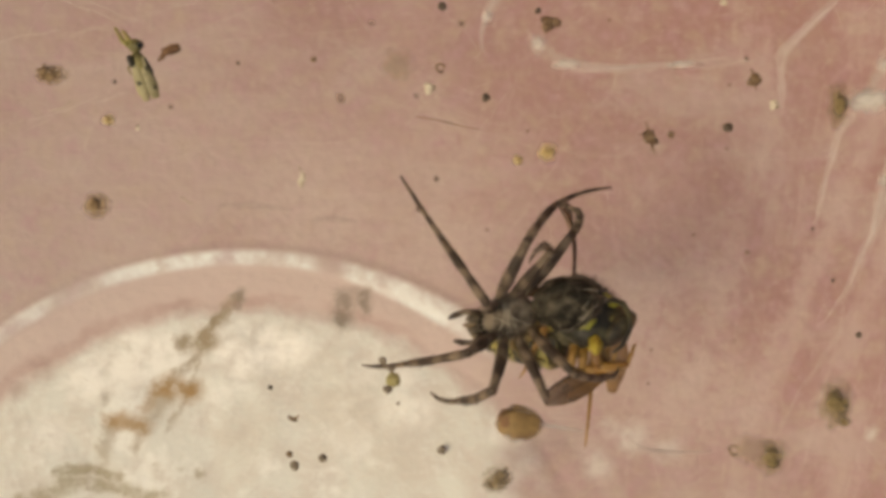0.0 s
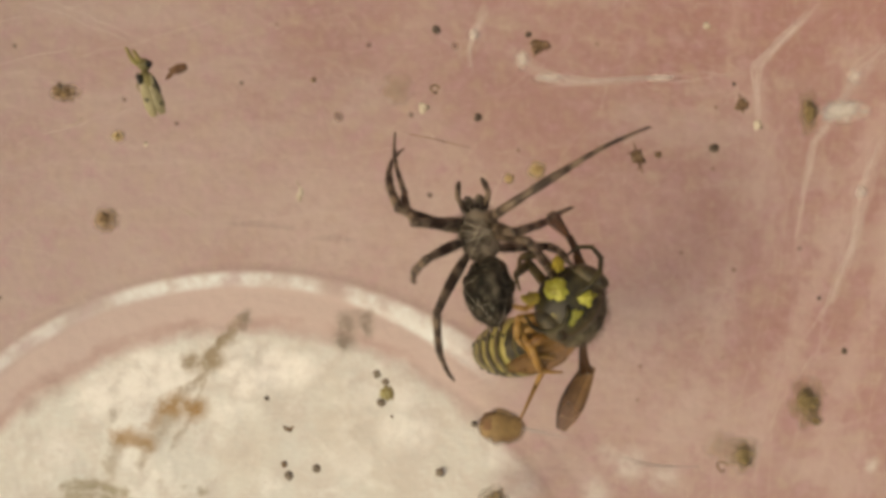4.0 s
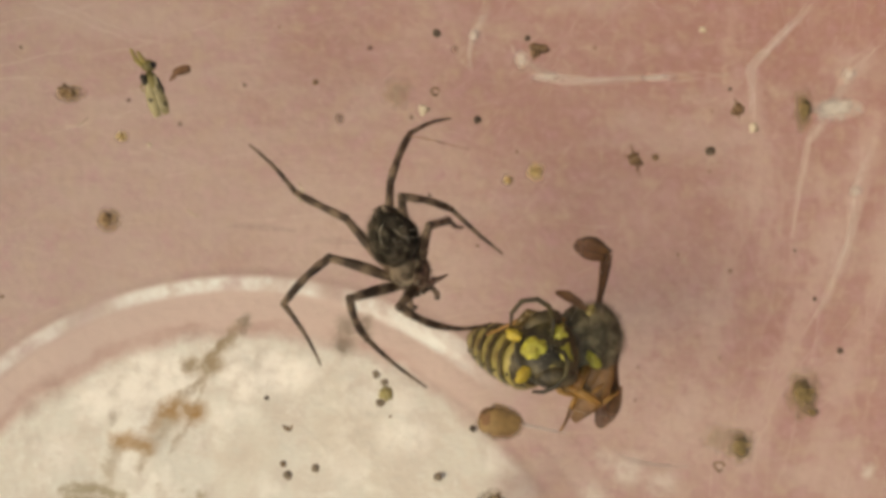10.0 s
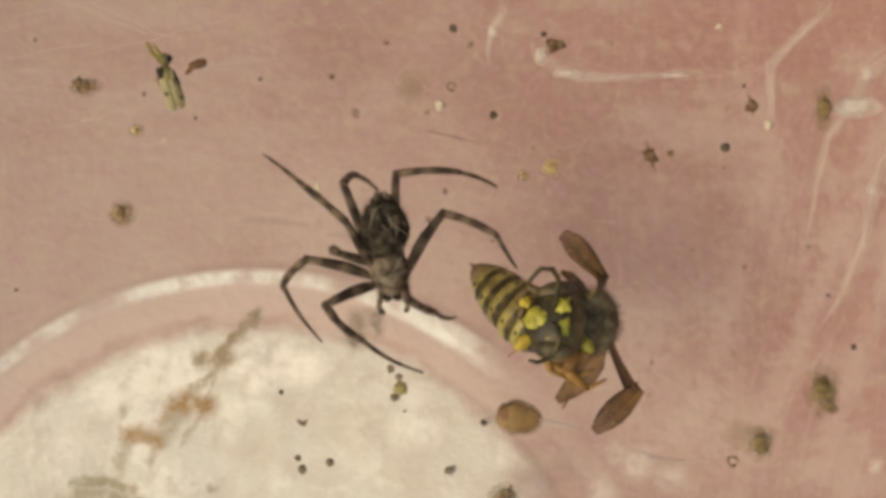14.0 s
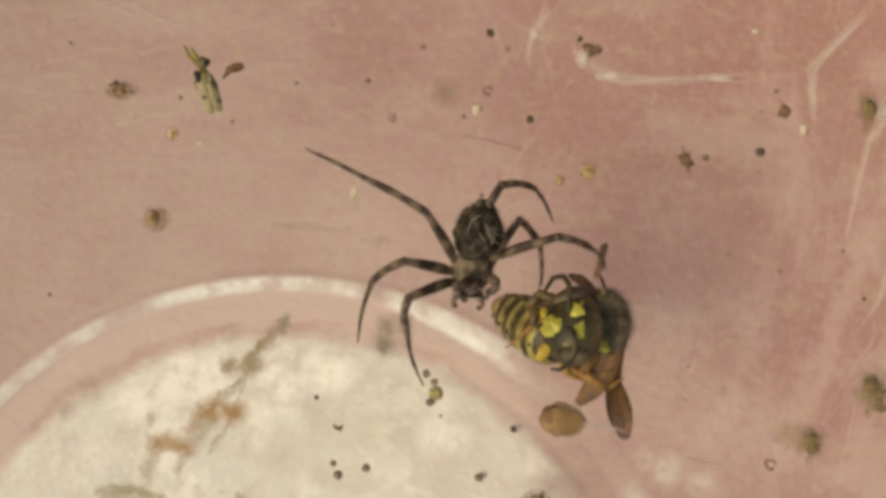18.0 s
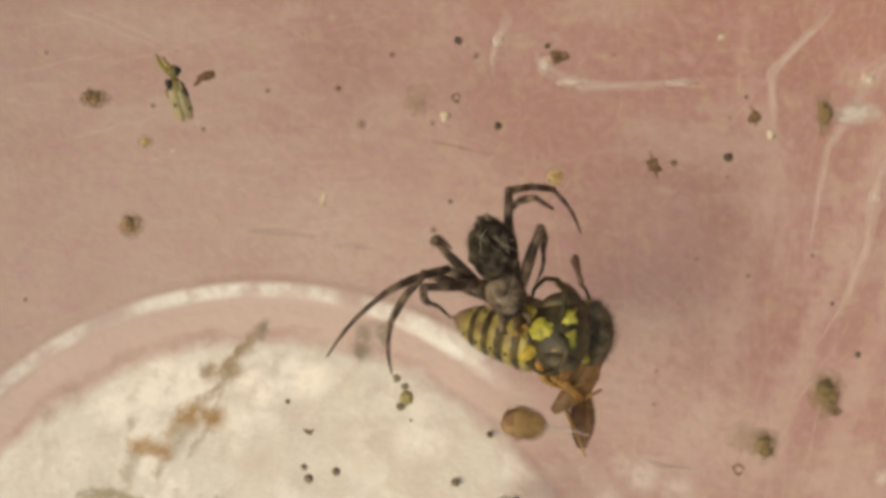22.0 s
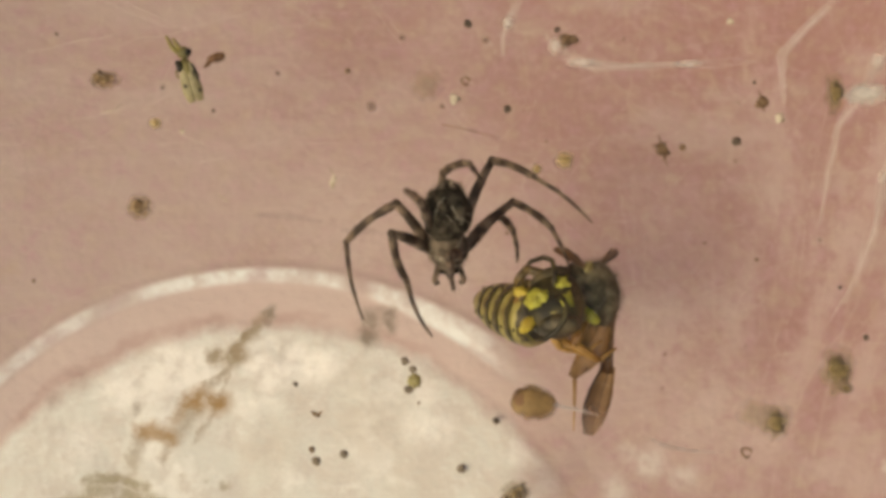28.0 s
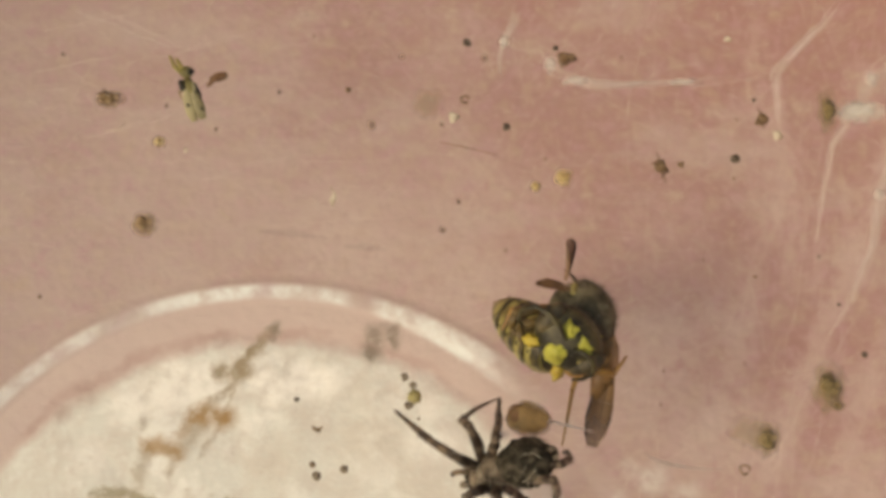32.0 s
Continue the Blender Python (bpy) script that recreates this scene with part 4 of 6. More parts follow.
        for i in range(n):
            ang = radians(8 + 164 * i / (n - 1) + 12 * math.sin(k * 2.3))
            edge = .78 + .22 * abs(math.sin(i * .9 + k)) if 1 < i < n - 2 else .3
            for e in (e0 + .002, e0 + width * .5 * edge + .002, e0 + width * edge + .003):
                g = girth(min(1, e)) * 1.045 + .012
                band.v.append(Vector((g * math.cos(ang), L * e, g * math.sin(ang))))
        for i in range(n - 1):
            for j in (0, 1):
                band.f.append((i * 3 + j, i * 3 + j + 1, i * 3 + j + 4, i * 3 + j + 3))
        part("black_band", band, M_BAND, a, "jagged black band")
        for sx in (1, -1):
            e = e0 + (e1 - e0) * .66
            part("black_spot", Shape().blob((sx * girth(e) * .62, L * e, girth(e) * .78), (.2, .12, .14), seg=8, rings=6), M_BLACK, a)
    part("sting", Shape().tube([(0, L - .1, 0), (0, L + .35, -.05), (0, L + .55, -.12)], [.2, .1, .02], 7), M_CRUMB, a)
    # legs that stay folded under the head
    for pts in (((-2.4, 1.3, .4), (-4.3, 2.1, 1.0), (-5.1, 1.4, .7), (-4.8, .3, .5)), ((-2.6, .6, 0), (-4.5, 1.3, .5), (-4.9, .3, .9), (-4.2, -.4, .9)),
                ((-1.7, -1.4, 0), (-2.9, -2.5, .6), (-1.6, -3.5, .6), (-.3, -2.9, .3)), ((-1.2, -1.6, .2), (-2.1, -2.9, .9), (-.7, -4.1, .4), (.5, -3.5, .2)), ((-1.9, -.9, .1), (-3.4, -1.9, .8), (-3.0, -3.0, .9), (-2.0, -3.4, .7))):
        tone = M_LIMB if pts[0][1] > 0 else M_ORANGE
        leg = part("leg", Shape().tube(pts[:2], [.34, .28], 8).blob(pts[1], .29, seg=8, rings=6), tone, w, "wasp leg folded under the body")
        part("shin", Shape().tube([pts[1], Vector(pts[1]).lerp(Vector(pts[2]), .5), pts[2]], [.26, .28, .2], 8), tone, leg, "amber shin")
        part("foot", Shape().tube([pts[2], Vector(pts[2]).lerp(Vector(pts[3]), .6), pts[3]], [.14, .11, .07], 7), tone, leg, "amber foot")
    part("crumpled_wing", Shape().leaf([(-.4, -1.5, -.2), (-1.2, -2.3, .1), (-2.0, -2.9, .2), (-2.7, -3.1, .1)], [.5, 1.1, 1.2, .5], .05, cup=.2), M_AMBER, w, "crumpled amber hind wing")
    part("crumpled_wing", Shape().leaf([(.3, -1.6, -.3), (-.1, -2.5, 0), (-.8, -3.4, .15), (-1.6, -4.1, .05), (-2.5, -4.9, -.1)], [.6, 1.2, 1.5, 1.3, .5], .05, cup=-.15), M_AMBER, w, "crumpled amber hind wing")
    return w, h, a


def wing_piece(name, wasp, length, widths, label, mat=M_WING, fold=0.0, under=0.0):
    n = len(widths)
    pts = [(.12 * math.sin(3.0 * i / n), (length + under) * i / (n - 1) - under, .1 * math.sin(2.5 * i / n)) for i in range(n)]
    ob = part(name, Shape().leaf(pts, widths, .06, cup=.16 + fold), mat, wasp, label)
    edge = [(p[0] + wd * .46, p[1], p[2] + (.16 + fold) * wd * .85) for p, wd in zip(pts, widths)]
    part("vein", Shape().tube(edge, [.07] * (n - 1) + [.04], 6), M_VEIN, ob, "dark leading edge")
    part("vein", Shape().tube([(p[0] - wd * .1, p[1], p[2] + .05) for p, wd in zip(pts, widths)], .035, 5), M_VEIN, ob)
    return ob


def leg_piece(name, parent, length, radii, mat, label="", rnd=None, hair=0, bow=.04):
    n = len(radii)
    s = Shape().tube([(0, length * i / (n - 1), bow * length * math.sin(math.pi * i / (n - 1))) for i in range(n)], radii, 9)
    s.blob((0, 0, 0), max(radii[0], .12) * 1.12, seg=9, rings=6)
    if hair:
        roots = []
        for _ in range(hair):
            e, a = rnd.uniform(.03, .97), rnd.uniform(0, 6.28)
            k = e * (n - 1)
            rr = radii[int(k)] + (radii[min(n - 1, int(k) + 1)] - radii[int(k)]) * (k - int(k))
            roots.append(((rr * math.cos(a), e * length, rr * math.sin(a) + bow * length * math.sin(math.pi * e)), (math.cos(a), .7, math.sin(a))))
        s.hairs(roots, .2, .011)
    return s.mesh(name, mat)


WASP, HEAD, ABDOMEN = build_wasp()
HEAD.scale = (1.28, 1.28, 1.28)
STEM_L, BLADE_L, LONG_L = 3.9, 3.7, 4.0
UPPER = (wing_piece("wing_stem", WASP, STEM_L, [.35, .34, .42, .55, .68, .75], "dark amber folded wing base"), wing_piece("wing_blade", WASP, BLADE_L, [.65, .9, 1.25, 1.5, 1.4, .75], "brown crumpled wing tip, pale at its end", M_BLADE, fold=.12, under=.5))
LOWER = (wing_piece("wing_stem", WASP, STEM_L, [.42, .44, .52, .65, .75, .85], "dark brown folded wing base", M_WING), wing_piece("wing_blade", WASP, LONG_L, [.75, 1.15, 1.5, 1.6, 1.35, .6], "pale brown crumpled wing tip", M_BLADE, fold=.12, under=.5))
part("hind_wing", Shape().leaf([(-.6, 1.6, .2), (-1.2, 2.3, .4), (-1.8, 2.8, .5), (-2.4, 3.1, .5)], [.25, .55, .65, .25], .05, cup=.15), M_WING, WASP, "small grey-brown hind wing")
FORE_L, REACH_L = 2.8, 4.6
FORE = (part("long_leg", leg_piece("long_leg", WASP, FORE_L, [.2, .24, .26, .22, .17], M_ORANGE), None, WASP, "amber outstretched foreleg"), part("long_foot", leg_piece("long_foot", WASP, REACH_L, [.17, .15, .1, .09, .08, .05], M_ORANGE), None, WASP, "thin amber foot"))
HIND = (part("hind_leg", leg_piece("hind_leg", WASP, 3.4, [.2, .22, .2, .15], M_ORANGE), None, WASP, "amber hanging hind leg"), part("hind_foot", leg_piece("hind_foot", WASP, 3.6, [.14, .11, .08, .05], M_ORANGE), None, WASP, "thin amber foot"))

# ---- the spider ----
LENGTHS = {"1": (4.2, 4.4, 4.9), "2": (4.3, 3.9, 4.3), "3": (4.4, 4.0, 4.0), "4": (4.9, 3.7, 4.3)}
HIPS = {"1": (.78, .95), "2": (.98, .4), "3": (.98, -.25), "4": (.8, -.95)}
BODY_L = 3.8


def build_spider():
    rnd = random.Random(8)
    sp = thing("spider", 0, 0, 17, "grey-brown hairy spider with banded legs at the wasp", "spider")
    part("cephalothorax", Shape().blob((0, .1, 0), (1.25, 1.75, .8), seg=24, rings=16, bump=.08, freq=2, seed=1, shape=lambda u: (u.x * (1 - .28 * max(0, u.y)), u.y, u.z)), M_CEPH, sp)
    tagged(part("body_hair", Shape().hairs(on_blob((0, .1, 0), (1.2, 1.7, .78), 520, rnd), .38, .013), M_HAIR, sp, "pale grey hair"), kind="stuff")
    ab = part("abdomen", Shape().blob((0, -3.4, .3), (1.44, 1.95, 1.38), seg=40, rings=28, bump=.2, freq=2.6, seed=5, shape=lambda u: (u.x * (1 + .16 * u.y), u.y, u.z)), M_ABDOMEN, sp, "dark mottled rounded abdomen")
    tagged(part("abdomen_hair", Shape().hairs(on_blob((0, -3.4, .3), (1.42, 1.92, 1.36), 760, rnd), .28, .012), M_HAIR, ab), kind="stuff")
    for _ in range(7):
        a0, tilt, grow = rnd.uniform(0, 6.28), rnd.uniform(.3, 1.2), rnd.uniform(-.12, .12)
        arc = []
        for i in range(7):
            tilt += grow + rnd.uniform(-.1, .1)
            u = Vector((math.sin(tilt) * math.cos(a0 + i * .13), math.sin(tilt) * math.sin(a0 + i * .13), math.cos(tilt)))
            arc.append((u.x * 1.54, -3.4 + u.y * 2.07, .3 + u.z * 1.48))
        part("clinging_thread", Shape().tube(arc, .013, 5), M_CREAM, ab, "white silk thread stuck to the abdomen")
    for _ in range(7):
        a0, b0, lean = rnd.uniform(0, 6.28), rnd.uniform(-.7, .7), rnd.uniform(-.5, .5)
        arc = [(1.32 * math.sin(v + lean) * math.cos(a0), .1 + 1.8 * (math.sin(v + lean) * math.sin(a0) * .8 + b0 * .3), .92 * math.cos(v + lean)) for v in (-.8, -.5, -.2, .1, .4, .7)]
        part("clinging_thread", Shape().tube(arc, .013, 5), M_CREAM, sp, "white silk thread stuck to the back")
    for sx in (-.3, .3):
        part("spinneret", Shape().tube([(sx, -5.2, .2), (sx * .8, -5.65, .15)], [.2, .1], 7), M_CEPH, ab)
        part("fang_base", Shape().blob((sx * 1.1, 1.85, -.2), (.33, .5, .36), bump=.1, freq=2), M_CEPH, sp)
        part("palp", Shape().tube([(sx * 2, 1.5, 0), (sx * 3, 2.3, .45), (sx * 2.6, 2.9, .1), (sx * 2.2, 3.2, -.2)], [.2, .17, .18, .1], 7), M_LEG, sp, "short feeler beside the jaws")
        for ex, ey in ((.5, 1.62), (1.5, 1.5)):
            part("eye", Shape().blob((sx * ex, ey, .5), .13, seg=10, rings=8), M_EYE, sp)
    legs = {}
    for pair, (lf, lt, lm) in LENGTHS.items():
        k = 1.0 if pair in "12" else .92
        fem = leg_piece("femur", sp, lf, [.2 * k, .3 * k, .36 * k, .33 * k, .28 * k, .24 * k], M_LEG, "", rnd, 70, .045)
        tib = leg_piece("tibia", sp, lt, [.25 * k, .27 * k, .22 * k, .25 * k, .23 * k, .19 * k], M_LEG, "", rnd, 80, .05)
        tar = leg_piece("tarsus", sp, lm, [.18 * k, .15 * k, .13 * k, .11 * k, .09 * k, .05 * k], M_LEG, "", rnd, 60, .055)
        for side in "ab":
            legs[side + pair] = (part("femur", fem, None, sp), part("tibia", tib, None, sp), part("tarsus", tar, None, sp))
    return sp, legs


SPIDER, LEGS = build_spider()


# ---- what moves ----
def ease(keys, t):
    """Values of sorted (time, tuple) keys at t, easing from one to the next."""
    if t <= keys[0][0]:
        return np.array(keys[0][1], float)
    for (t0, v0), (t1, v1) in zip(keys, keys[1:]):
        if t <= t1:
            e = (t - t0) / (t1 - t0)
            e = e * e * (3 - 2 * e)
            return np.array(v0, float) * (1 - e) + np.array(v1, float) * e
    return np.array(keys[-1][1], float)


def aim(p, q, up):
    """The pose at p whose +y points to q."""
    y = (q - p).normalized()
    x = y.cross(up)
    x = x.normalized() if x.length > 1e-4 else y.orthogonal().normalized()
    z = x.cross(y)
    m = Matrix((x, y, z)).transposed().to_4x4()
    return Matrix.Translation(p * MM) @ m


def reach(p, flat, length, rise):
    """From p a bar of that length towards a place seen from above; what is left of the length goes up or down."""
    d = Vector((flat[0] - p.x, flat[1] - p.y, 0))
    if d.length > length * .995:
        d *= length * .995 / d.length
    return p + d + Vector((0, 0, rise * math.sqrt(max(0, length ** 2 - d.length ** 2))))


def fold(hip, marks, weights, lengths, height, before):
    """Directions of a leg's three bars from the hip, whose ends lie below or above the marks, as seen from far over the tub's middle, with the foot low and the knee high."""
    eye, hip = np.array((0.0, 0.0, 90.0)), np.array(hip)
    wish = np.array(marks)

    def bars(a):
        return np.stack([np.cos(a[1::2]) * np.cos(a[::2]), np.cos(a[1::2]) * np.sin(a[::2]), np.sin(a[1::2])], 1)

    def misses(a):
        ends = hip + np.cumsum(bars(a) * lengths[:, None], 0)
        flat = ends[:, :2] * ((90 - height) / (90 - ends[:, 2:]))
        off = ((flat - wish) * weights[:, None]).ravel()
        still = [] if before is None else .12 * (bars(a) - before).ravel()
        return np.concatenate([off, [.06 * (ends[2, 2] - height + 2.5), .05 * (ends[0, 2] - height - 1.6), .04 * (ends[1, 2] - height - .5)], still])

    best = None
    corners = np.vstack([hip[:2], wish])
    way = np.diff(corners, axis=0)
    for first, second, third in ((1, -1, -1), (1, 1, -1), (-1, 1, -1), (-1, -1, -1)):
        a = np.zeros(6)
        a[::2] = np.arctan2(way[:, 1], way[:, 0])
        a[1::2] = np.arccos(np.clip(np.hypot(way[:, 0], way[:, 1]) / lengths, 0, .985)) * (first, second, third)
        damp, now = .01, misses(a)
        for _ in range(14):
            slope = np.stack([(misses(a + d) - now) / 1e-4 for d in np.eye(6) * 1e-4], 1)
            step = np.linalg.solve(slope.T @ slope + damp * np.eye(6), -slope.T @ now)
            trial = misses(a + step)
            if trial @ trial < now @ now:
                a, now, damp = a + step, trial, damp * .4
            else:
                damp *= 6
        if best is None or now @ now < best[0]:
            best = (now @ now, bars(a))
    return best[1]


def motions():
    body, feet, hung = [], {k: [] for k in LEGS}, {k: [] for k in ("head", "face", "thorax", "tip", "waist", "upper", "lower", "fore", "hind")}

    def stance(t, front, rear, z, **legs):
        """Spider at t: middle of its fore body and of its abdomen, its height, and the knee and tip of each leg (a: left side, b: right side)."""
        ang = math.atan2(front[1] - rear[1], front[0] - rear[0]) - math.pi / 2
        if body:
            ang += 2 * math.pi * round((body[-1][1][3] - ang) / (2 * math.pi))
        lean = math.acos(min(1.0, math.hypot(front[0] - rear[0], front[1] - rear[1]) / BODY_L))
        body.append((t, (*front, z, ang, lean)))
        c, s = math.cos(-ang), math.sin(-ang)
        for k, (kx, ky, tx, ty, *joint) in legs.items():
            own = []
            jx, jy = joint or ((kx + tx) / 2 + .12 * (kx - front[0]), (ky + ty) / 2 + .12 * (ky - front[1]))
            for x, y in ((kx, ky), (tx, ty), (jx, jy)):
                x, y = x - front[0], y - front[1]
                own += [x * c - y * s, x * s + y * c]
            feet[k].append((t, own, bool(joint)))

    def trunk(x, y, z, ang, lean):
        return mm_pose(x, y, z) @ Matrix.Rotation(ang, 4, "Z") @ Matrix.Rotation(-0.95 * lean, 4, "X")

    def hang(t, **places):
        """Wasp at t: middle of head, face shield and thorax, tip of the abdomen, bend and tip of wings and legs."""
        mid = places["thorax"]
        places.setdefault("waist", (places["head"][0] - .3, places["head"][1] - 1.0))
        for k, v in places.items():
            hung[k].append((t, v if k == "thorax" else [a - mid[i % 2] for i, a in enumerate(v)]))

    stance(0.0, (3.1, -3.6), (7.2, -2.7), 20.0, a1=(0.6, -5.2, -4.9, -6.5), a2=(2.0, -7.4, -1.1, -8.2), a3=(5.0, -7.8, 4.0, -5.2), a4=(6.6, -6.5, 9.4, -6.9), b1=(1.7, -2.4, -2.7, 4.2), b2=(4.1, 0.8, 9.0, 3.2, 5.8, 2.5), b3=(5.3, 0.2, 4.5, -1.1), b4=(7.0, 1.4, 5.8, 2.4))
    stance(1.0, (3.1, -3.2), (6.7, -4.8), 20.0, a1=(1.0, -4.1, -4.5, -6.9), a2=(1.3, -6.0, -0.7, -8.4), a3=(3.0, -7.0, 4.8, -7.4), a4=(5.4, -8.0, 8.3, -10.3), b1=(1.5, -2.5, -2.1, 3.9), b2=(4.5, -0.3, 8.3, 2.3), b3=(7.7, -0.1, 8.0, 1.5), b4=(11.3, -2.1, 12.4, -3.3))
    stance(1.5, (3.6, -3.1), (7.2, -3.8), 20.0, a1=(1.8, -5.7, -5.0, -7.1), a3=(4.0, -6.5, 5.2, -7.8), a4=(6.0, -6.5, 7.6, -9.1), b1=(1.9, -1.7, -1.4, 3.6), b2=(7.4, 0.5, 9.0, 2.3), b4=(9.0, -1.2, 9.0, 0.2, 10.2, -0.3))
    stance(2.0, (2.6, -2.0), (5.8, -3.3), 20.0, a1=(-1.5, -2.5, -1.0, -4.6), a2=(1.6, -3.3, 1.1, -4.3), a3=(2.9, -4.3, 3.5, -7.2), a4=(4.2, -5.9, 6.4, -7.3), b1=(-1.5, -2.3, -3.6, 4.0, -4.1, 1.1), b2=(1.3, -0.4, -0.6, 2.8), b3=(4.5, -0.1, 4.7, 2.2), b4=(6.3, -0.4, 6.5, 1.2))
    stance(2.5, (1.4, 0.7), (2.5, -2.6), 19.5, a1=(-1.5, 0.4, -4.3, 8.6, -3.6, 2.5), a2=(-2.4, 0.2, -0.2, 4.7, -2.8, 2.7), a4=(-0.1, -2.6, 0.9, -5.2), b1=(4.2, 0.5, 7.0, 6.0, 6.1, 3.0), b2=(4.9, 0.1, 7.9, 1.9, 6.7, 0.0), b4=(4.1, -1.6, 5.2, -4.0))
    stance(3.0, (0.3, -0.4), (-1.3, -4.3), 19.0, a1=(-2.7, -0.4, -4.2, 7.9, -4.7, 1.0), a2=(-4.0, 0.6, -1.2, 5.3), a3=(-3.1, -0.7, -3.9, -2.5), a4=(-2.1, -1.7, 0.6, -3.0), b1=(1.7, 1.0, 5.9, 9.2), b2=(2.2, -2.0, 5.2, -0.7), b3=(2.2, -2.7, 4.5, -4.4), b4=(1.9, -5.0, 3.9, -8.3))
    stance(3.5, (2.2, 1.6), (2.3, -2.3), 19.0, a1=(-1.7, 2.8, -2.7, 7.0, -2.4, 3.9), a2=(-2.2, 4.1, -0.4, 7.2), a3=(-0.9, 0.6, -1.8, -0.7), a4=(-0.5, -2.6, 0.3, -7.2), b1=(3.2, 2.9, 13.6, 6.6, 6.1, 4.5), b2=(4.1, 1.9, 7.4, 2.7), b3=(5.1, 0.9, 6.1, -2.7), b4=(6.1, 0.9, 7.4, -0.7))
    stance(5.5, (4.0, -0.3), (6.9, -2.6), 20.0, a1=(2.4, 0.0, -2.9, 7.5), a2=(0.9, -3.2, -4.4, -5.3), a3=(2.0, -3.0, 2.5, -5.0, 1.8, -4.5), a4=(3.2, -5.6, 3.3, -7.9), b1=(5.4, 1.5, 5.9, 9.8), b2=(7.0, 0.5, 9.6, 4.6, 8.8, 1.9), b4=(8.8, -1.1, 10.8, -1.8))
    stance(6.0, (4.2, -0.1), (7.5, -2.7), 20.0, a1=(2.7, 0.3, -3.0, 8.0), a2=(2.1, -2.3, -3.4, -5.3), a3=(3.7, -2.3, 3.5, -4.1), a4=(5.0, -4.9, 4.6, -6.8), b1=(4.8, 1.9, 6.1, 10.6), b2=(5.9, 1.2, 9.5, 5.5), b3=(5.3, 0.9, 4.0, 1.2), b4=(9.2, 1.8, 12.1, -3.0, 12.4, 0.4))
    stance(6.5, (2.5, -1.1), (5.2, -3.3), 20.0, a1=(0.9, 0.1, -3.8, 7.2), a2=(0.6, -3.5, -3.5, -5.5), a3=(2.0, -4.0, 2.2, -5.4), a4=(3.1, -5.8, 4.6, -8.7), b1=(3.1, 1.0, 5.1, 8.8), b2=(4.6, 0.1, 8.5, 4.0), b3=(6.7, 0.7, 10.2, -1.5, 8.9, 1.2), b4=(6.2, -0.7, 9.6, -1.1))
    stance(7.0, (0.9, -1.1), (2.4, -4.2), 20.0, a1=(-1.3, -1.6, -3.9, 7.3, -2.6, 1.3), a2=(-0.7, -2.9, -3.7, -5.7), a3=(-0.4, -4.2, -2.0, -5.5), a4=(0.4, -6.8, 2.6, -8.6), b1=(1.7, 1.3, 5.4, 10.1), b2=(4.5, -0.6, 11.1, 2.6), b3=(5.1, -1.4, 8.4, 0.4), b4=(3.8, -1.9, 5.8, -2.6))
    stance(7.5, (-0.7, 3.6), (1.3, 0.6), 18.0, a1=(-5.4, 1.7, -9.4, 6.2), a2=(-5.8, 2.9, -4.1, 6.9), a3=(-4.7, 2.2, -3.2, -0.1), a4=(-1.7, 1.2, -0.7, -1.8), b1=(-0.4, 6.6, -1.4, 7.9), b2=(0.6, 6.3, -0.8, 8.3), b3=(1.6, 6.3, 2.6, 7.3), b4=(2.6, -0.1, 4.1, -1.6))
    stance(8.0, (-4.3, 4.4), (-1.9, 2.7), 17.0, a1=(-7.3, 1.5, -9.2, 9.8, -9.7, 3.7), a2=(-6.8, 1.9, -4.6, 4.7), a3=(-6.4, 0.7, -3.6, 0.0), a4=(-2.6, 1.4, -4.6, 0.0), b1=(-5.7, 5.7, -5.1, 7.9), b2=(-2.9, 6.4, -3.2, 9.3), b3=(0.3, 3.2, -0.4, 8.4), b4=(0.1, 0.7, 2.0, 2.1, 2.5, 0.0))
    stance(8.5, (-3.2, -0.0), (-4.4, 2.7), 17.0, a1=(-3.0, -2.4, -0.7, -2.7), a2=(-0.7, -2.1, 1.4, 0.9, 0.2, -1.6), a3=(-2.9, 3.0, -1.7, 3.1), a4=(-3.0, 3.9, -2.4, 8.2), b1=(-5.2, -1.6, -7.7, -1.9, -6.4, -2.8), b2=(-6.6, 0.5, -7.8, -1.6), b3=(-7.1, -0.2, -10.3, 1.6, -8.1, -0.4), b4=(-7.9, 2.2, -3.9, 4.4, -7.2, 3.8))
    stance(9.0, (-1.0, -1.3), (-2.7, 2.1), 17.0, a1=(-3.2, -3.5, 1.2, -3.2), a2=(0.5, -1.0, 5.6, -0.7), a3=(1.2, 2.4, 3.4, 3.4), a4=(0.5, 1.7, 5.4, 2.2), b1=(-4.5, -1.7, -3.9, -7.1, -6.6, -5.0), b2=(-4.9, -4.4, -1.7, -5.5), b3=(-5.9, -0.5, -4.2, 4.2, -7.1, 1.9), b4=(-2.2, 4.4, 1.7, 0.9, 0.5, 4.7))
    stance(10.0, (-1.6, -1.0), (-2.7, 1.4), 17.0, a1=(-2.2, -3.2, 3.3, -4.1, 0.6, -4.4), a2=(-1.1, -1.7, 0.6, -1.2), a3=(-0.4, 1.7, 1.6, 1.7), a4=(-2.1, 3.4, 4.0, 0.0, 0.9, 2.7), b1=(-5.2, -2.7, -0.6, -8.0, -4.2, -5.1), b2=(-6.9, 0.3, -6.9, -6.8, -9.6, -3.1), b3=(-5.5, 2.2, -11.4, 6.7, -8.4, 3.6), b4=(-2.8, 5.1, 0.8, 8.2, -1.6, 7.3))
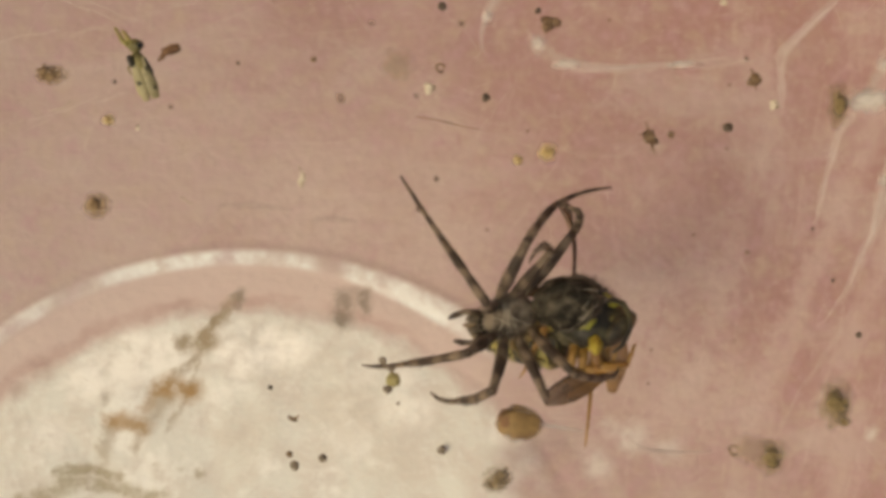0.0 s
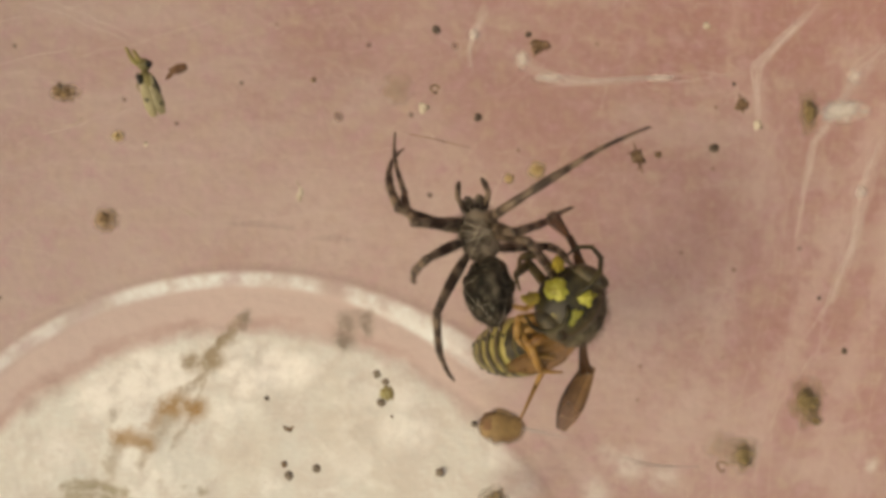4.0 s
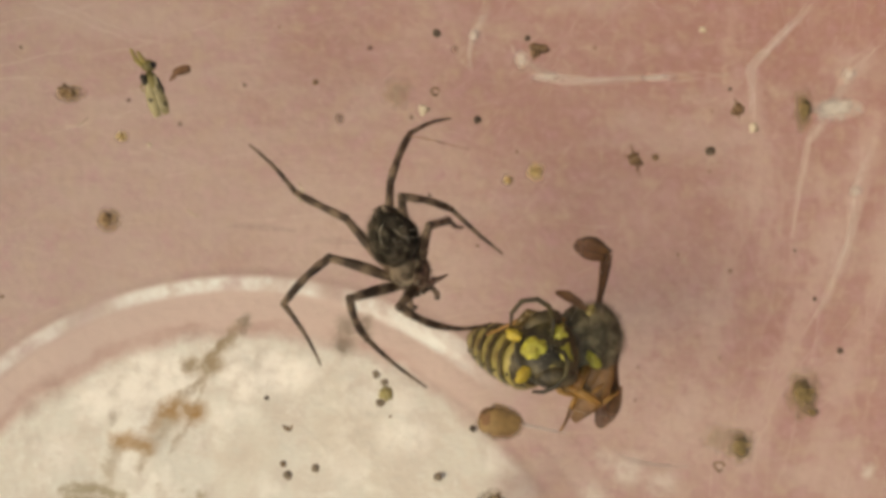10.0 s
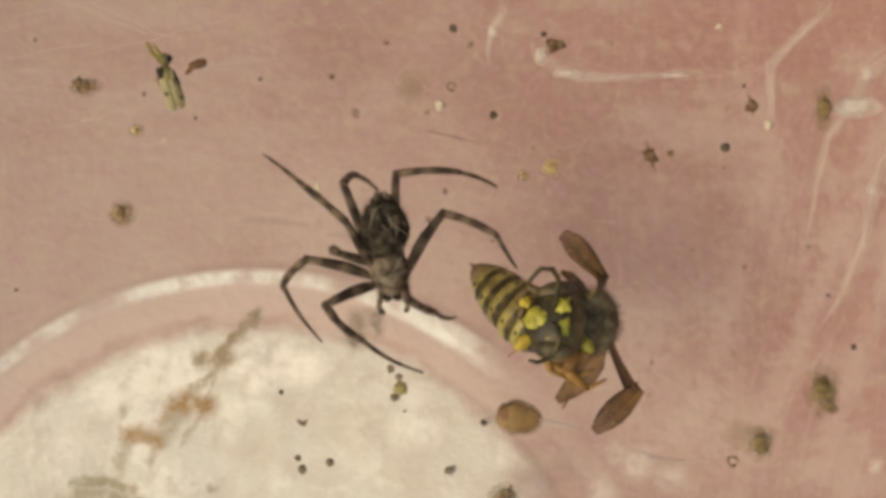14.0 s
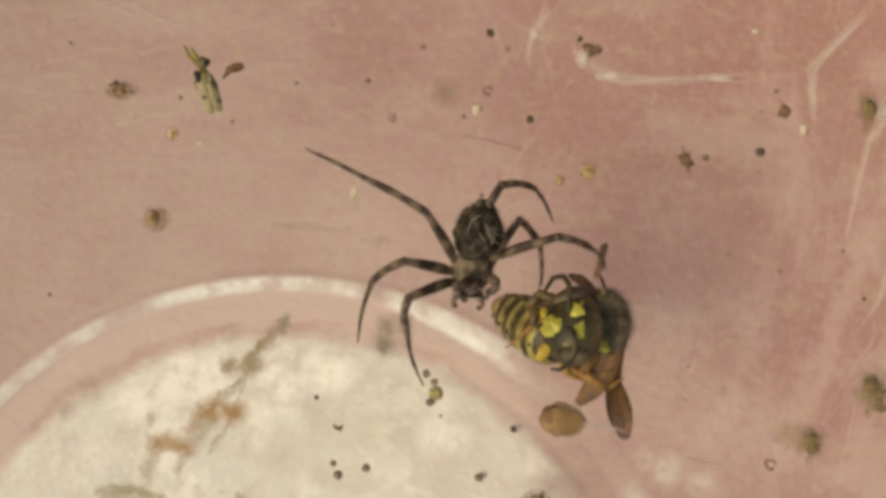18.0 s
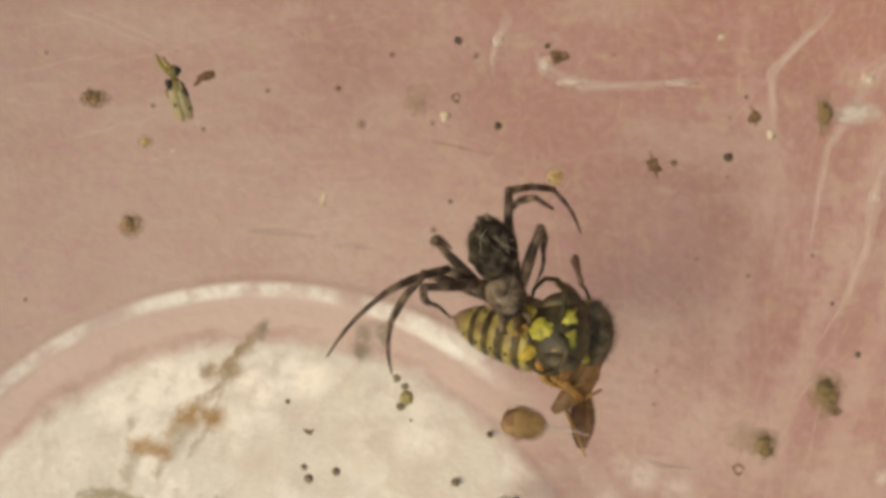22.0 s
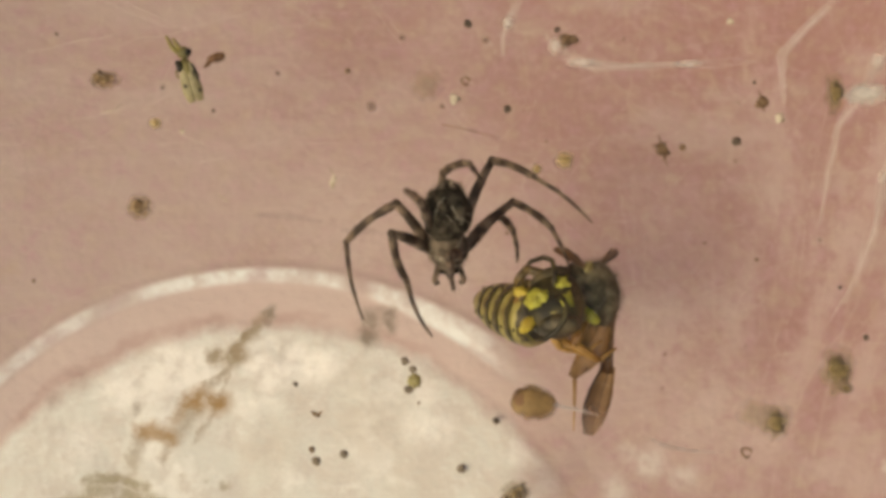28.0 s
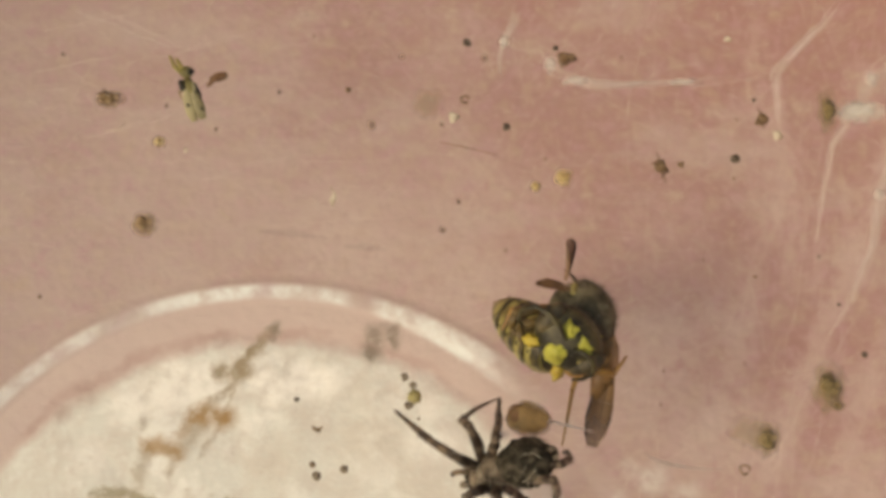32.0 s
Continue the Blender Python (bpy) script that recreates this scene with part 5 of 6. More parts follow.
    stance(10.5, (-6.4, -1.9), (-7.3, 1.2), 17.0, a1=(-4.4, -2.4, -1.1, -2.0), a2=(-4.4, -1.7, -1.5, -0.6), a4=(-8.0, 3.2, -1.6, 3.9, -6.1, 4.5), b1=(-7.4, -4.3, -1.4, -7.3, -5.4, -6.9), b2=(-10.0, -0.6, -6.9, -6.0, -11.5, -3.9), b3=(-9.5, 0.3, -11.6, 5.6, -13.4, 2.7))
    stance(11.0, (-7.4, -3.4), (-7.2, -1.0), 17.0, a1=(-6.4, -4.1, -7.1, -5.1), a2=(-6.0, -2.7, -7.4, -4.1), a3=(-6.1, -0.0, -5.7, -2.0), a4=(-6.7, 2.0, -1.5, 4.2, -6.4, 3.5), b1=(-11.5, -3.7, -2.0, -7.3, -7.4, -6.3), b2=(-11.1, -3.4, -11.8, -5.4), b3=(-11.5, -0.0, -12.2, 5.1, -15.0, 1.0), b4=(-10.1, 1.7, -4.2, 3.0, -8.8, 3.0))
    stance(12.0, (-6.3, -2.7), (-6.6, -0.8), 17.0, a1=(-4.9, -2.3, -4.2, -3.4), a2=(-6.9, -3.4, -8.3, -5.4), a3=(-4.4, 1.8, -4.1, -0.6), a4=(-3.6, 1.1, 1.8, -3.0), b1=(-8.6, -5.1, -2.0, -5.9, -5.9, -7.0), b2=(-7.6, -4.1, -5.6, -5.4), b3=(-8.7, -0.3, -12.1, 5.3, -12.7, 1.7), b4=(-7.3, 1.4, -4.4, 3.3, -7.3, 2.8))
    stance(12.5, (-5.4, -1.5), (-5.3, 1.4), 17.0, a1=(-4.7, -2.5, -3.4, -2.7), a3=(-2.7, 2.8, 3.5, -0.8, -0.1, 2.6), a4=(-3.4, 3.8, 0.7, 4.3), b1=(-7.8, -3.2, -1.9, -6.0, -5.9, -5.5), b2=(-8.2, -3.6, -8.0, -8.0), b3=(-8.0, 1.7, -12.0, 6.2), b4=(-7.0, 3.8, -3.6, 3.5))
    stance(13.0, (-2.6, -1.0), (-1.2, 1.8), 17.0, a1=(-2.4, -2.4, -0.2, -3.9), a2=(1.0, 0.4, 2.7, -1.0), a3=(1.3, 0.1, 2.5, -1.1), a4=(0.6, 3.7, 4.4, 0.8, 3.4, 2.7), b1=(-6.0, -2.2, -4.5, -5.8), b2=(-6.5, -3.1, -1.4, -7.7), b3=(-5.9, 2.8, -11.0, 5.9, -8.6, 5.7), b4=(-4.5, 3.8, -2.8, 3.0))
    stance(14.0, (-3.9, -1.3), (-4.2, 1.8), 17.0, a1=(-2.9, -3.0, 0.2, -4.0), a2=(-0.5, 2.5, 3.8, -1.1), a3=(-8.0, 0.0, -5.6, -0.5), a4=(-3.6, 4.7, 2.6, 3.8, 0.2, 4.7), b1=(-7.8, -3.4, -1.8, -7.4, -5.6, -5.4), b2=(-9.0, -0.6, -7.9, -5.6, -10.3, -2.2), b3=(-6.6, 1.6, -11.5, 5.7), b4=(-6.8, 4.1, -4.2, 3.3))
    stance(14.5, (-4.3, -1.2), (-4.5, 1.3), 17.0, a1=(-4.5, -4.5, -0.8, -4.7), a2=(-3.1, -1.6, -2.2, -1.5), a3=(-0.6, 2.7, 5.9, -1.9, 2.8, 1.4), a4=(-0.4, 2.7, 3.5, -0.9, 1.6, 1.2), b1=(-7.6, -3.5, -5.3, -6.7), b2=(-8.4, -0.5, -8.1, -5.2, -9.6, -2.4), b3=(-7.2, 2.0, -11.4, 5.7), b4=(-5.7, 4.4, -2.8, 3.3))
    stance(16.5, (-2.5, -0.6), (-3.4, 1.9), 17.0, a1=(-1.8, -1.5, -1.3, -2.0), a2=(0.4, 1.7, 2.9, -1.2, 1.7, 0.9), a3=(-0.5, 3.5, 1.6, 3.7), a4=(-1.2, 4.9, 5.0, -0.4, 2.1, 2.8), b1=(-6.3, -3.0, -3.6, -7.6, -6.8, -4.4), b2=(-7.1, -0.5, -7.7, -5.7, -8.4, -1.9), b3=(-6.4, 2.4, -11.1, 6.1), b4=(-5.1, 0.6, -6.8, 1.4))
    stance(17.0, (-1.8, -1.5), (-2.4, 1.0), 17.0, a1=(-0.9, -3.1, 1.2, -4.6), a2=(-0.2, -2.0, 2.2, -4.4), a3=(0.8, 2.1, 3.7, -2.0, 2.9, 1.0), a4=(0.1, 3.1, 2.2, 1.4), b1=(-6.4, -3.3, -3.6, -7.5, -6.0, -5.8), b2=(-6.4, -0.7, -7.7, -5.1, -8.2, -1.7), b3=(-5.0, 1.0, -10.8, 5.3), b4=(-4.2, 4.1, -0.2, 4.1))
    stance(18.0, (-1.4, -1.1), (-1.1, 1.6), 17.0, a1=(-2.6, -2.1, -1.3, -2.6), a2=(-0.3, -1.8, -0.9, -2.8), a3=(1.6, 2.0, 2.8, -2.1), a4=(3.5, 0.9, 6.8, -0.9), b1=(-5.4, -2.8, -4.0, -7.9, -5.2, -4.5), b2=(-5.7, -0.6, -8.1, -5.4, -7.4, -1.8), b3=(-4.3, 2.3, -11.7, 6.2), b4=(0.4, 4.3, 3.8, 2.0))
    stance(19.0, (-0.4, -0.0), (2.5, 2.0), 18.0, a1=(-1.1, -0.4, -1.2, -3.6), a2=(-0.1, -0.7, 0.4, -2.2), a3=(3.0, 0.3, 5.3, -2.4), a4=(5.0, 3.6, 9.9, -1.4), b1=(-3.8, 2.0, -7.9, -6.1, -7.2, -0.4), b2=(-3.1, 2.0, -4.7, -2.4, -4.3, 0.3), b3=(-1.1, 3.0, -5.2, 3.0, -3.2, 3.5), b4=(2.3, 4.1, 5.0, 2.4))
    stance(19.5, (1.8, -0.1), (3.2, 3.1), 18.0, a3=(5.8, 0.6, 7.5, -2.4, 7.0, -0.7), a4=(6.4, 2.8, 10.9, -1.8, 9.1, 1.2), b1=(-2.5, 1.3, -8.0, -6.0, -5.9, -1.1), b2=(-1.1, 0.8, -4.1, -6.3, -3.1, -1.1), b3=(-0.8, 3.0, -5.0, 3.0, -3.0, 3.4), b4=(0.6, 4.0, 1.1, 2.3))
    stance(20.0, (1.6, -0.4), (3.8, 2.3), 18.0, a1=(0.8, -0.7, 0.8, -1.6), a2=(6.3, 0.3, 6.3, -2.8), a3=(5.8, 0.9, 7.0, -3.5, 7.2, -1.4), a4=(8.0, 0.8, 8.5, -4.0, 9.1, -1.4), b1=(-1.8, 0.9, -8.0, -6.2, -5.5, -1.4), b2=(-0.8, 0.3, -4.0, -5.6, -2.5, -1.1), b3=(-0.4, 3.2, -5.5, 3.0, -3.1, 3.5), b4=(0.6, 2.0, 1.3, 0.3))
    stance(21.0, (2.3, -2.2), (1.7, 0.8), 19.0, a1=(2.6, -2.6, 3.3, -3.2), a2=(3.9, -0.2, 4.8, -2.1), a3=(4.3, 0.8, 5.6, -0.0), a4=(4.3, 2.6, 8.8, 1.0, 6.6, 2.5), b1=(-2.1, -0.9, -7.6, -6.3, -5.1, -2.6), b2=(-1.5, -0.6, -3.8, -6.9, -3.5, -2.9), b3=(-2.5, 0.1, -4.1, 4.2), b4=(-0.1, -0.9, 1.2, -3.9))
    stance(22.0, (2.7, -2.0), (1.7, 0.9), 18.0, a1=(3.3, -2.2, 3.9, -2.9), a2=(4.8, 1.7, 4.6, -1.5), a3=(2.9, 2.9, 5.6, 2.9), a4=(2.9, 4.3, 7.3, 1.5, 5.6, 4.1), b1=(-0.8, -0.8, -8.2, -6.3, -4.2, -1.9), b2=(-2.5, -0.9, -4.0, -6.9), b3=(-1.7, 1.2, -0.5, 0.5), b4=(-2.2, -1.9, -0.5, -3.6))
    stance(23.0, (1.6, -0.1), (2.1, 2.6), 18.0, a1=(0.7, -0.1, 1.6, -2.7), a2=(4.8, 3.1, 6.2, 0.2), a3=(5.2, 4.0, 6.0, 3.0), a4=(5.2, 4.7, 7.6, 1.3), b1=(-1.6, 1.6, -6.6, -7.1, -4.4, -1.5), b2=(-1.0, 1.6, -2.7, -3.7, -3.0, 0.2), b3=(-1.5, 5.3, -1.1, 2.3), b4=(2.5, 5.0, 1.4, 2.6))
    stance(23.5, (1.3, -1.4), (1.8, 1.8), 18.5, a2=(3.4, 2.2, 5.2, -1.5, 4.9, 1.2), a3=(2.6, 3.7, 5.5, 2.9), a4=(2.4, 4.0, 7.8, 1.0, 5.8, 3.9), b1=(-2.5, 1.0, -6.5, -6.6, -5.5, -1.6), b2=(-2.3, 0.5, -2.6, -4.9, -3.6, -1.7), b3=(-2.2, 4.4, -1.0, 2.0))
    stance(24.0, (0.9, -2.7), (0.9, -0.1), 19.0, a1=(3.7, -2.7, 6.4, -2.2), a2=(2.4, 1.9, 4.2, -1.9, 4.0, 0.9), a3=(1.4, 3.6, 4.4, 2.4), a4=(1.4, 3.4, 6.4, 1.0, 4.0, 3.8), b1=(-2.9, 0.3, -7.4, -5.6, -6.1, -1.1), b2=(-2.3, -0.4, -3.1, -5.2, -4.3, -2.4), b3=(-1.6, 1.6, -4.0, 3.4), b4=(-1.3, 0.9, -2.6, 0.9))
    stance(25.0, (0.6, -0.8), (0.9, 1.6), 18.0, a1=(1.3, -1.4, 3.0, -2.6), a2=(3.0, 2.3, 3.5, -1.8, 4.0, 0.9), a3=(3.0, 4.3, 4.8, 3.3), a4=(1.3, 4.7, 7.2, 1.1, 4.0, 4.3), b1=(-3.5, 1.3, -7.0, -6.7, -6.2, -1.4), b2=(-3.8, -0.1, -3.5, -5.7, -4.1, -3.5), b3=(-1.4, 3.0, -3.3, 4.8), b4=(-1.1, 0.9, -2.8, 2.6))
    stance(25.5, (0.0, -2.1), (0.9, 0.8), 18.0, a2=(2.9, 0.7, 4.2, 0.0), a3=(2.6, 1.2, 3.5, -0.9), a4=(1.4, 3.5, 7.7, 1.2, 5.0, 3.6), b1=(-3.0, 0.4, -6.7, -6.5, -6.0, -1.3), b2=(-2.7, -0.6, -2.4, -5.5, -3.6, -2.4), b3=(-1.3, 1.3, -3.3, 3.3), b4=(-1.9, 1.1, -2.2, 0.6))
    stance(27.5, (-0.9, -2.3), (-0.4, 0.5), 18.0, a2=(1.3, -0.1, 3.1, -2.0), a3=(1.1, 1.0, 4.6, -1.0, 2.8, 0.7), a4=(-0.6, 2.6, 6.2, 1.0, 3.1, 3.0), b1=(-4.0, -0.5, -7.4, -5.3, -7.0, -1.0), b2=(-3.7, -2.0, -2.5, -6.5, -4.7, -4.5), b3=(-3.0, 0.0, -5.1, 1.8))
    stance(28.0, (-1.3, -0.7), (-1.4, 1.7), 18.0, a1=(-1.4, -1.4, -0.9, -2.9), a2=(1.6, 1.4, 2.9, -1.3), a3=(2.6, 2.2, 6.0, -1.7), a4=(1.3, 4.6, 7.4, 0.6, 3.3, 3.8), b1=(-4.5, 2.0, -6.3, -5.0, -7.4, -0.1), b2=(-4.8, -0.0, -2.2, -5.9, -3.8, -2.7), b3=(-1.6, 4.2, 0.9, 3.2), b4=(-3.1, 1.7, -3.8, 2.7))
    stance(29.0, (-4.2, -0.5), (-2.9, 2.3), 17.0, a1=(-4.2, -1.5, -2.9, -1.9), a2=(-3.2, -0.6, -2.8, -1.3), a3=(0.2, 1.6, 1.9, -0.1), a4=(0.5, 3.1, 7.4, 0.8, 3.6, 2.3), b1=(-7.3, 1.9, -6.2, -5.2, -9.6, -1.2), b2=(-7.3, -2.2, -2.5, -6.4, -4.9, -4.5), b3=(-6.3, 2.1, -5.5, 1.2), b4=(-5.9, 1.7, -4.7, 0.9))
    stance(29.5, (-3.6, -3.1), (-1.9, 0.0), 17.0, a1=(-3.4, -4.1, -2.0, -5.5), a2=(-2.7, -3.8, -3.4, -5.1), a3=(0.4, -1.0, 1.7, -2.4), a4=(1.0, 1.4, 5.2, -2.0), b1=(-6.2, -0.2, -7.1, -4.5, -8.0, -1.7), b2=(-6.3, -2.2, -5.7, -9.2, -7.0, -5.5), b3=(-5.1, 0.7, -9.6, -1.1, -8.9, 0.8), b4=(-4.8, 1.9, -2.1, 1.6))
    stance(30.0, (-3.8, -4.5), (-0.9, -3.0), 17.0, a1=(-7.1, -5.1, -5.9, -8.8), a2=(-4.9, -5.1, -5.6, -5.4), a3=(-3.1, -6.4, -2.1, -6.8), a4=(-0.7, -6.4, 4.4, -8.1, 1.0, -8.1), b1=(-6.9, -4.1, -10.6, -3.4), b2=(-5.3, -1.3, -5.9, -2.7), b3=(-3.5, 0.1, -1.5, -0.2), b4=(-0.8, -1.6, 0.3, -1.2))
    stance(30.5, (-2.3, -6.8), (-0.7, -8.6), 18.0, a1=(-5.8, -8.0, -11.1, -4.3, -8.8, -7.7), a2=(-3.4, -9.0, -4.4, -11.0), a3=(-2.7, -9.6, -4.4, -14.0), a4=(-0.4, -10.9, 4.4, -12.2, 1.7, -12.3), b1=(-4.1, -5.9, -6.8, -3.9), b2=(-2.5, -2.9, 0.9, -2.2, -0.8, -1.5), b3=(2.0, -10.6, 3.3, -8.9), b4=(1.6, -7.2, 3.3, -6.9))
    stance(31.0, (-0.4, -9.1), (1.0, -7.2), 18.0, a1=(-0.5, -10.9, -2.0, -14.9), a2=(0.8, -12.2, 6.2, -11.2, 2.2, -13.2), a3=(1.8, -10.6, 3.2, -9.6), a4=(3.8, -8.9, 9.9, -7.5), b1=(-2.6, -7.2, -3.9, -6.9), b2=(-2.6, -9.9, -4.9, -10.4), b3=(-1.2, -5.9, 1.1, -4.4, -0.2, -4.2), b4=(-0.2, -4.2, 2.8, -0.5))
    stance(31.5, (1.2, -14.1), (3.9, -14.4), 18.0, b1=(-3.1, -13.4, -4.3, -9.4), b2=(0.2, -12.1, -0.8, -12.7), b4=(7.3, -13.0, 9.1, -6.0))
    stance(32.0, (1.6, -13.2), (4.0, -12.0), 18.0, a1=(0.3, -14.6, -0.1, -15.9), a2=(2.0, -15.2, 1.6, -16.9), a3=(3.6, -14.5, 3.3, -16.2), a4=(5.3, -13.8, 4.7, -15.2), b1=(-0.8, -12.2, -4.2, -9.2), b2=(0.2, -10.5, 1.9, -8.5, -0.1, -9.9), b3=(1.8, -11.2, 2.1, -8.5), b4=(5.7, -12.8, 5.8, -11.8))
    hang(0.0, head=(8.2, -4.2), face=(7.7, -2.9), waist=(7.3, -6.0), thorax=(8.4, -3.7), tip=(1.3, -5.6), upper=(7.6, 0.4, 6.4, 2.2), lower=(8.9, -8.8, 5.5, -9.4), fore=(4.5, -7.0, 4.5, -8.7), hind=(8.4, -10.5, 8.0, -13.5))
    hang(1.0, head=(8.1, -4.1), face=(7.3, -3.6), thorax=(10.2, -4.8), tip=(2.2, -4.4), upper=(8.2, -0.0, 7.8, 2.2), lower=(10.2, -7.6, 8.4, -10.0), fore=(5.7, -7.8, 6.7, -8.9), hind=(8.8, -10.3, 8.4, -13.8))
    hang(1.5, head=(6.7, -4.0), face=(6.2, -3.5), thorax=(8.8, -3.8), tip=(-1.3, -7.3), upper=(7.9, -0.8, 6.4, 2.2), lower=(9.2, -7.4, 6.7, -10.1))
    hang(2.0, head=(7.2, -3.1), face=(8.3, -2.4), thorax=(8.5, -3.8), tip=(1.5, -7.9), waist=(6.3, -6.2), upper=(6.9, 0.0, 7.3, 1.1), lower=(9.0, -8.3, 8.8, -11.7), fore=(3.8, -6.2, 4.8, -7.6), hind=(7.2, -9.0, 9.0, -12.4))
    hang(2.5, head=(8.4, -2.9), face=(9.7, -3.0), thorax=(8.9, -3.4), tip=(-0.7, -9.7), lower=(8.9, -8.4, 7.3, -11.7))
    hang(3.0, head=(7.7, -3.5), face=(6.9, -2.7), thorax=(8.8, -3.9), tip=(0.7, -8.1), waist=(6.4, -6.4), upper=(7.0, -0.5, 7.0, 1.2), lower=(9.4, -7.8, 7.5, -10.9), fore=(4.1, -4.7, 2.3, -2.6), hind=(6.1, -9.5, 5.1, -10.9))
    hang(3.5, head=(8.0, -2.4), face=(7.2, -1.9), thorax=(8.9, -3.9), tip=(2.3, -6.1), waist=(6.0, -5.4), upper=(7.7, 0.5, 6.4, 1.2), lower=(9.4, -7.7, 7.7, -11.2))
    hang(5.5, head=(6.7, -3.9), face=(6.9, -2.5), waist=(5.9, -5.9), thorax=(8.4, -3.1), tip=(4.0, -10.0), upper=(8.5, 4.5, 6.0, 6.2), lower=(9.6, -6.6, 7.9, -10.5))
    hang(6.0, head=(7.0, -4.0), face=(7.2, -2.5), waist=(6.3, -6.0), thorax=(9.2, -4.7), tip=(2.1, -10.3), upper=(8.2, 1.9, 6.0, 5.3), lower=(9.5, -8.1, 6.6, -11.2), fore=(3.9, -3.3, 3.7, -4.5), hind=(3.2, -11.9, 2.1, -15.0))
    hang(6.5, head=(6.1, -6.0), face=(5.4, -6.7), thorax=(9.2, -4.6), tip=(2.6, -7.7), upper=(10.6, -0.6, 8.4, 1.4), lower=(11.1, -8.0, 7.7, -10.4))
    hang(7.0, head=(6.5, -5.5), face=(6.1, -6.8), thorax=(9.7, -4.1), tip=(3.7, -7.2), upper=(8.9, -0.3, 7.1, 2.1), lower=(9.7, -7.9, 5.1, -12.3), fore=(4.7, -4.4, 4.1, -3.0), hind=(7.8, -8.9, 6.8, -9.9))
    hang(7.5, head=(6.7, -6.6), face=(9.3, -5.6), thorax=(10.3, -7.0), tip=(2.0, -10.1), upper=(11.7, -0.0, 9.6, 3.2), lower=(11.2, -8.7, 7.9, -10.8), fore=(4.8, -2.8, 2.0, -1.8))
    hang(8.0, head=(7.4, -5.6), face=(6.5, -6.5), thorax=(10.8, -4.4), tip=(3.2, -6.9), upper=(8.9, -1.0, 6.3, 1.2), lower=(10.5, -8.9, 5.0, -11.7), fore=(4.3, -3.2, -1.2, -2.9))
    hang(8.5, head=(7.2, -6.1), face=(6.6, -7.2), thorax=(9.9, -5.3), tip=(2.9, -7.3), upper=(8.9, -0.5, 7.4, 1.3), lower=(10.2, -9.0, 5.3, -12.4), fore=(3.9, -3.4, -0.8, -4.3))
    hang(9.0, head=(8.1, -6.7), face=(7.9, -6.2), thorax=(10.6, -6.0), tip=(0.7, -8.9), upper=(9.9, -0.7, 7.8, 1.2), lower=(10.6, -9.3, 8.1, -11.5), fore=(4.7, -3.1, 0.6, 0.7))
    hang(10.0, head=(6.6, -5.9), face=(6.0, -5.4), thorax=(10.1, -5.0), tip=(2.1, -5.4), upper=(10.5, 0.0, 8.2, 0.5), lower=(11.3, -8.6, 9.9, -10.7), fore=(3.7, -3.8, 3.0, -5.2))
    hang(10.5, head=(7.1, -6.6), face=(6.4, -7.0), thorax=(10.3, -5.6), tip=(0.0, -7.3), upper=(10.3, -0.8, 8.5, 1.4), lower=(10.0, -9.7, 6.3, -10.9))
    hang(11.0, head=(6.6, -4.8), face=(5.7, -4.1), thorax=(8.7, -4.1), tip=(2.8, -5.9), upper=(8.0, 0.0, 6.6, 1.4), lower=(9.2, -9.0, 7.3, -11.2), fore=(3.1, -3.8, 0.4, -6.9))
    hang(12.0, head=(7.6, -5.1), face=(7.2, -5.2), thorax=(9.6, -4.0), tip=(1.1, -5.6), upper=(7.4, -0.2, 6.5, 1.7), lower=(9.1, -9.6, 6.5, -11.9), fore=(3.0, -3.0, -2.9, -4.8))
    hang(12.5, head=(5.9, -4.6), face=(5.0, -4.6), thorax=(8.5, -4.2), tip=(-0.3, -3.4), upper=(8.0, -0.8, 7.6, 0.7), lower=(8.8, -10.1, 7.1, -11.8))
    hang(13.0, head=(6.6, -5.1), face=(5.6, -4.6), thorax=(9.1, -4.4), tip=(1.2, -1.1), upper=(9.6, -1.5, 6.4, 1.0), lower=(11.0, -8.6, 8.4, -11.3), fore=(4.2, -5.5, 3.9, -6.9))
    hang(14.0, head=(6.0, -4.4), face=(4.9, -3.9), thorax=(8.9, -4.4), tip=(1.3, -1.0), upper=(9.5, -1.6, 6.8, 1.2), lower=(11.4, -8.9, 8.6, -11.2))
    hang(14.5, head=(5.8, -4.3), face=(4.2, -4.7), thorax=(8.5, -4.3), tip=(2.0, -3.1), upper=(8.9, -0.2, 6.0, 0.8), lower=(10.4, -9.4, 8.6, -11.3))
    hang(16.5, head=(5.5, -4.2), face=(4.0, -4.0), thorax=(8.4, -4.2), tip=(2.7, -1.1), upper=(8.9, -0.8, 6.2, 0.4), lower=(10.0, -9.0, 8.8, -11.2))
    hang(17.0, head=(6.1, -4.5), face=(4.7, -4.7), thorax=(8.5, -3.8), tip=(-0.9, -2.8), upper=(8.5, -0.3, 6.2, 0.4), lower=(10.6, -8.7, 8.5, -10.9))
    hang(18.0, head=(4.6, -4.6), face=(3.3, -4.2), thorax=(7.2, -4.2), tip=(0.5, -3.2), upper=(6.8, -1.1, 6.5, 0.3), lower=(7.9, -8.4, 8.2, -11.5))
    hang(19.0, head=(5.4, -4.8), face=(4.4, -4.7), thorax=(7.3, -4.8), tip=(1.0, -3.8), upper=(6.5, -1.7, 7.0, 0.1), lower=(7.9, -8.7, 8.1, -11.1), fore=(1.4, -5.2, 1.0, -6.6))
    hang(19.5, head=(5.5, -4.5), face=(3.9, -4.0), thorax=(7.9, -4.2), tip=(1.5, -2.6), upper=(7.7, -1.8, 7.4, -0.4), lower=(9.4, -9.0, 8.4, -11.1))
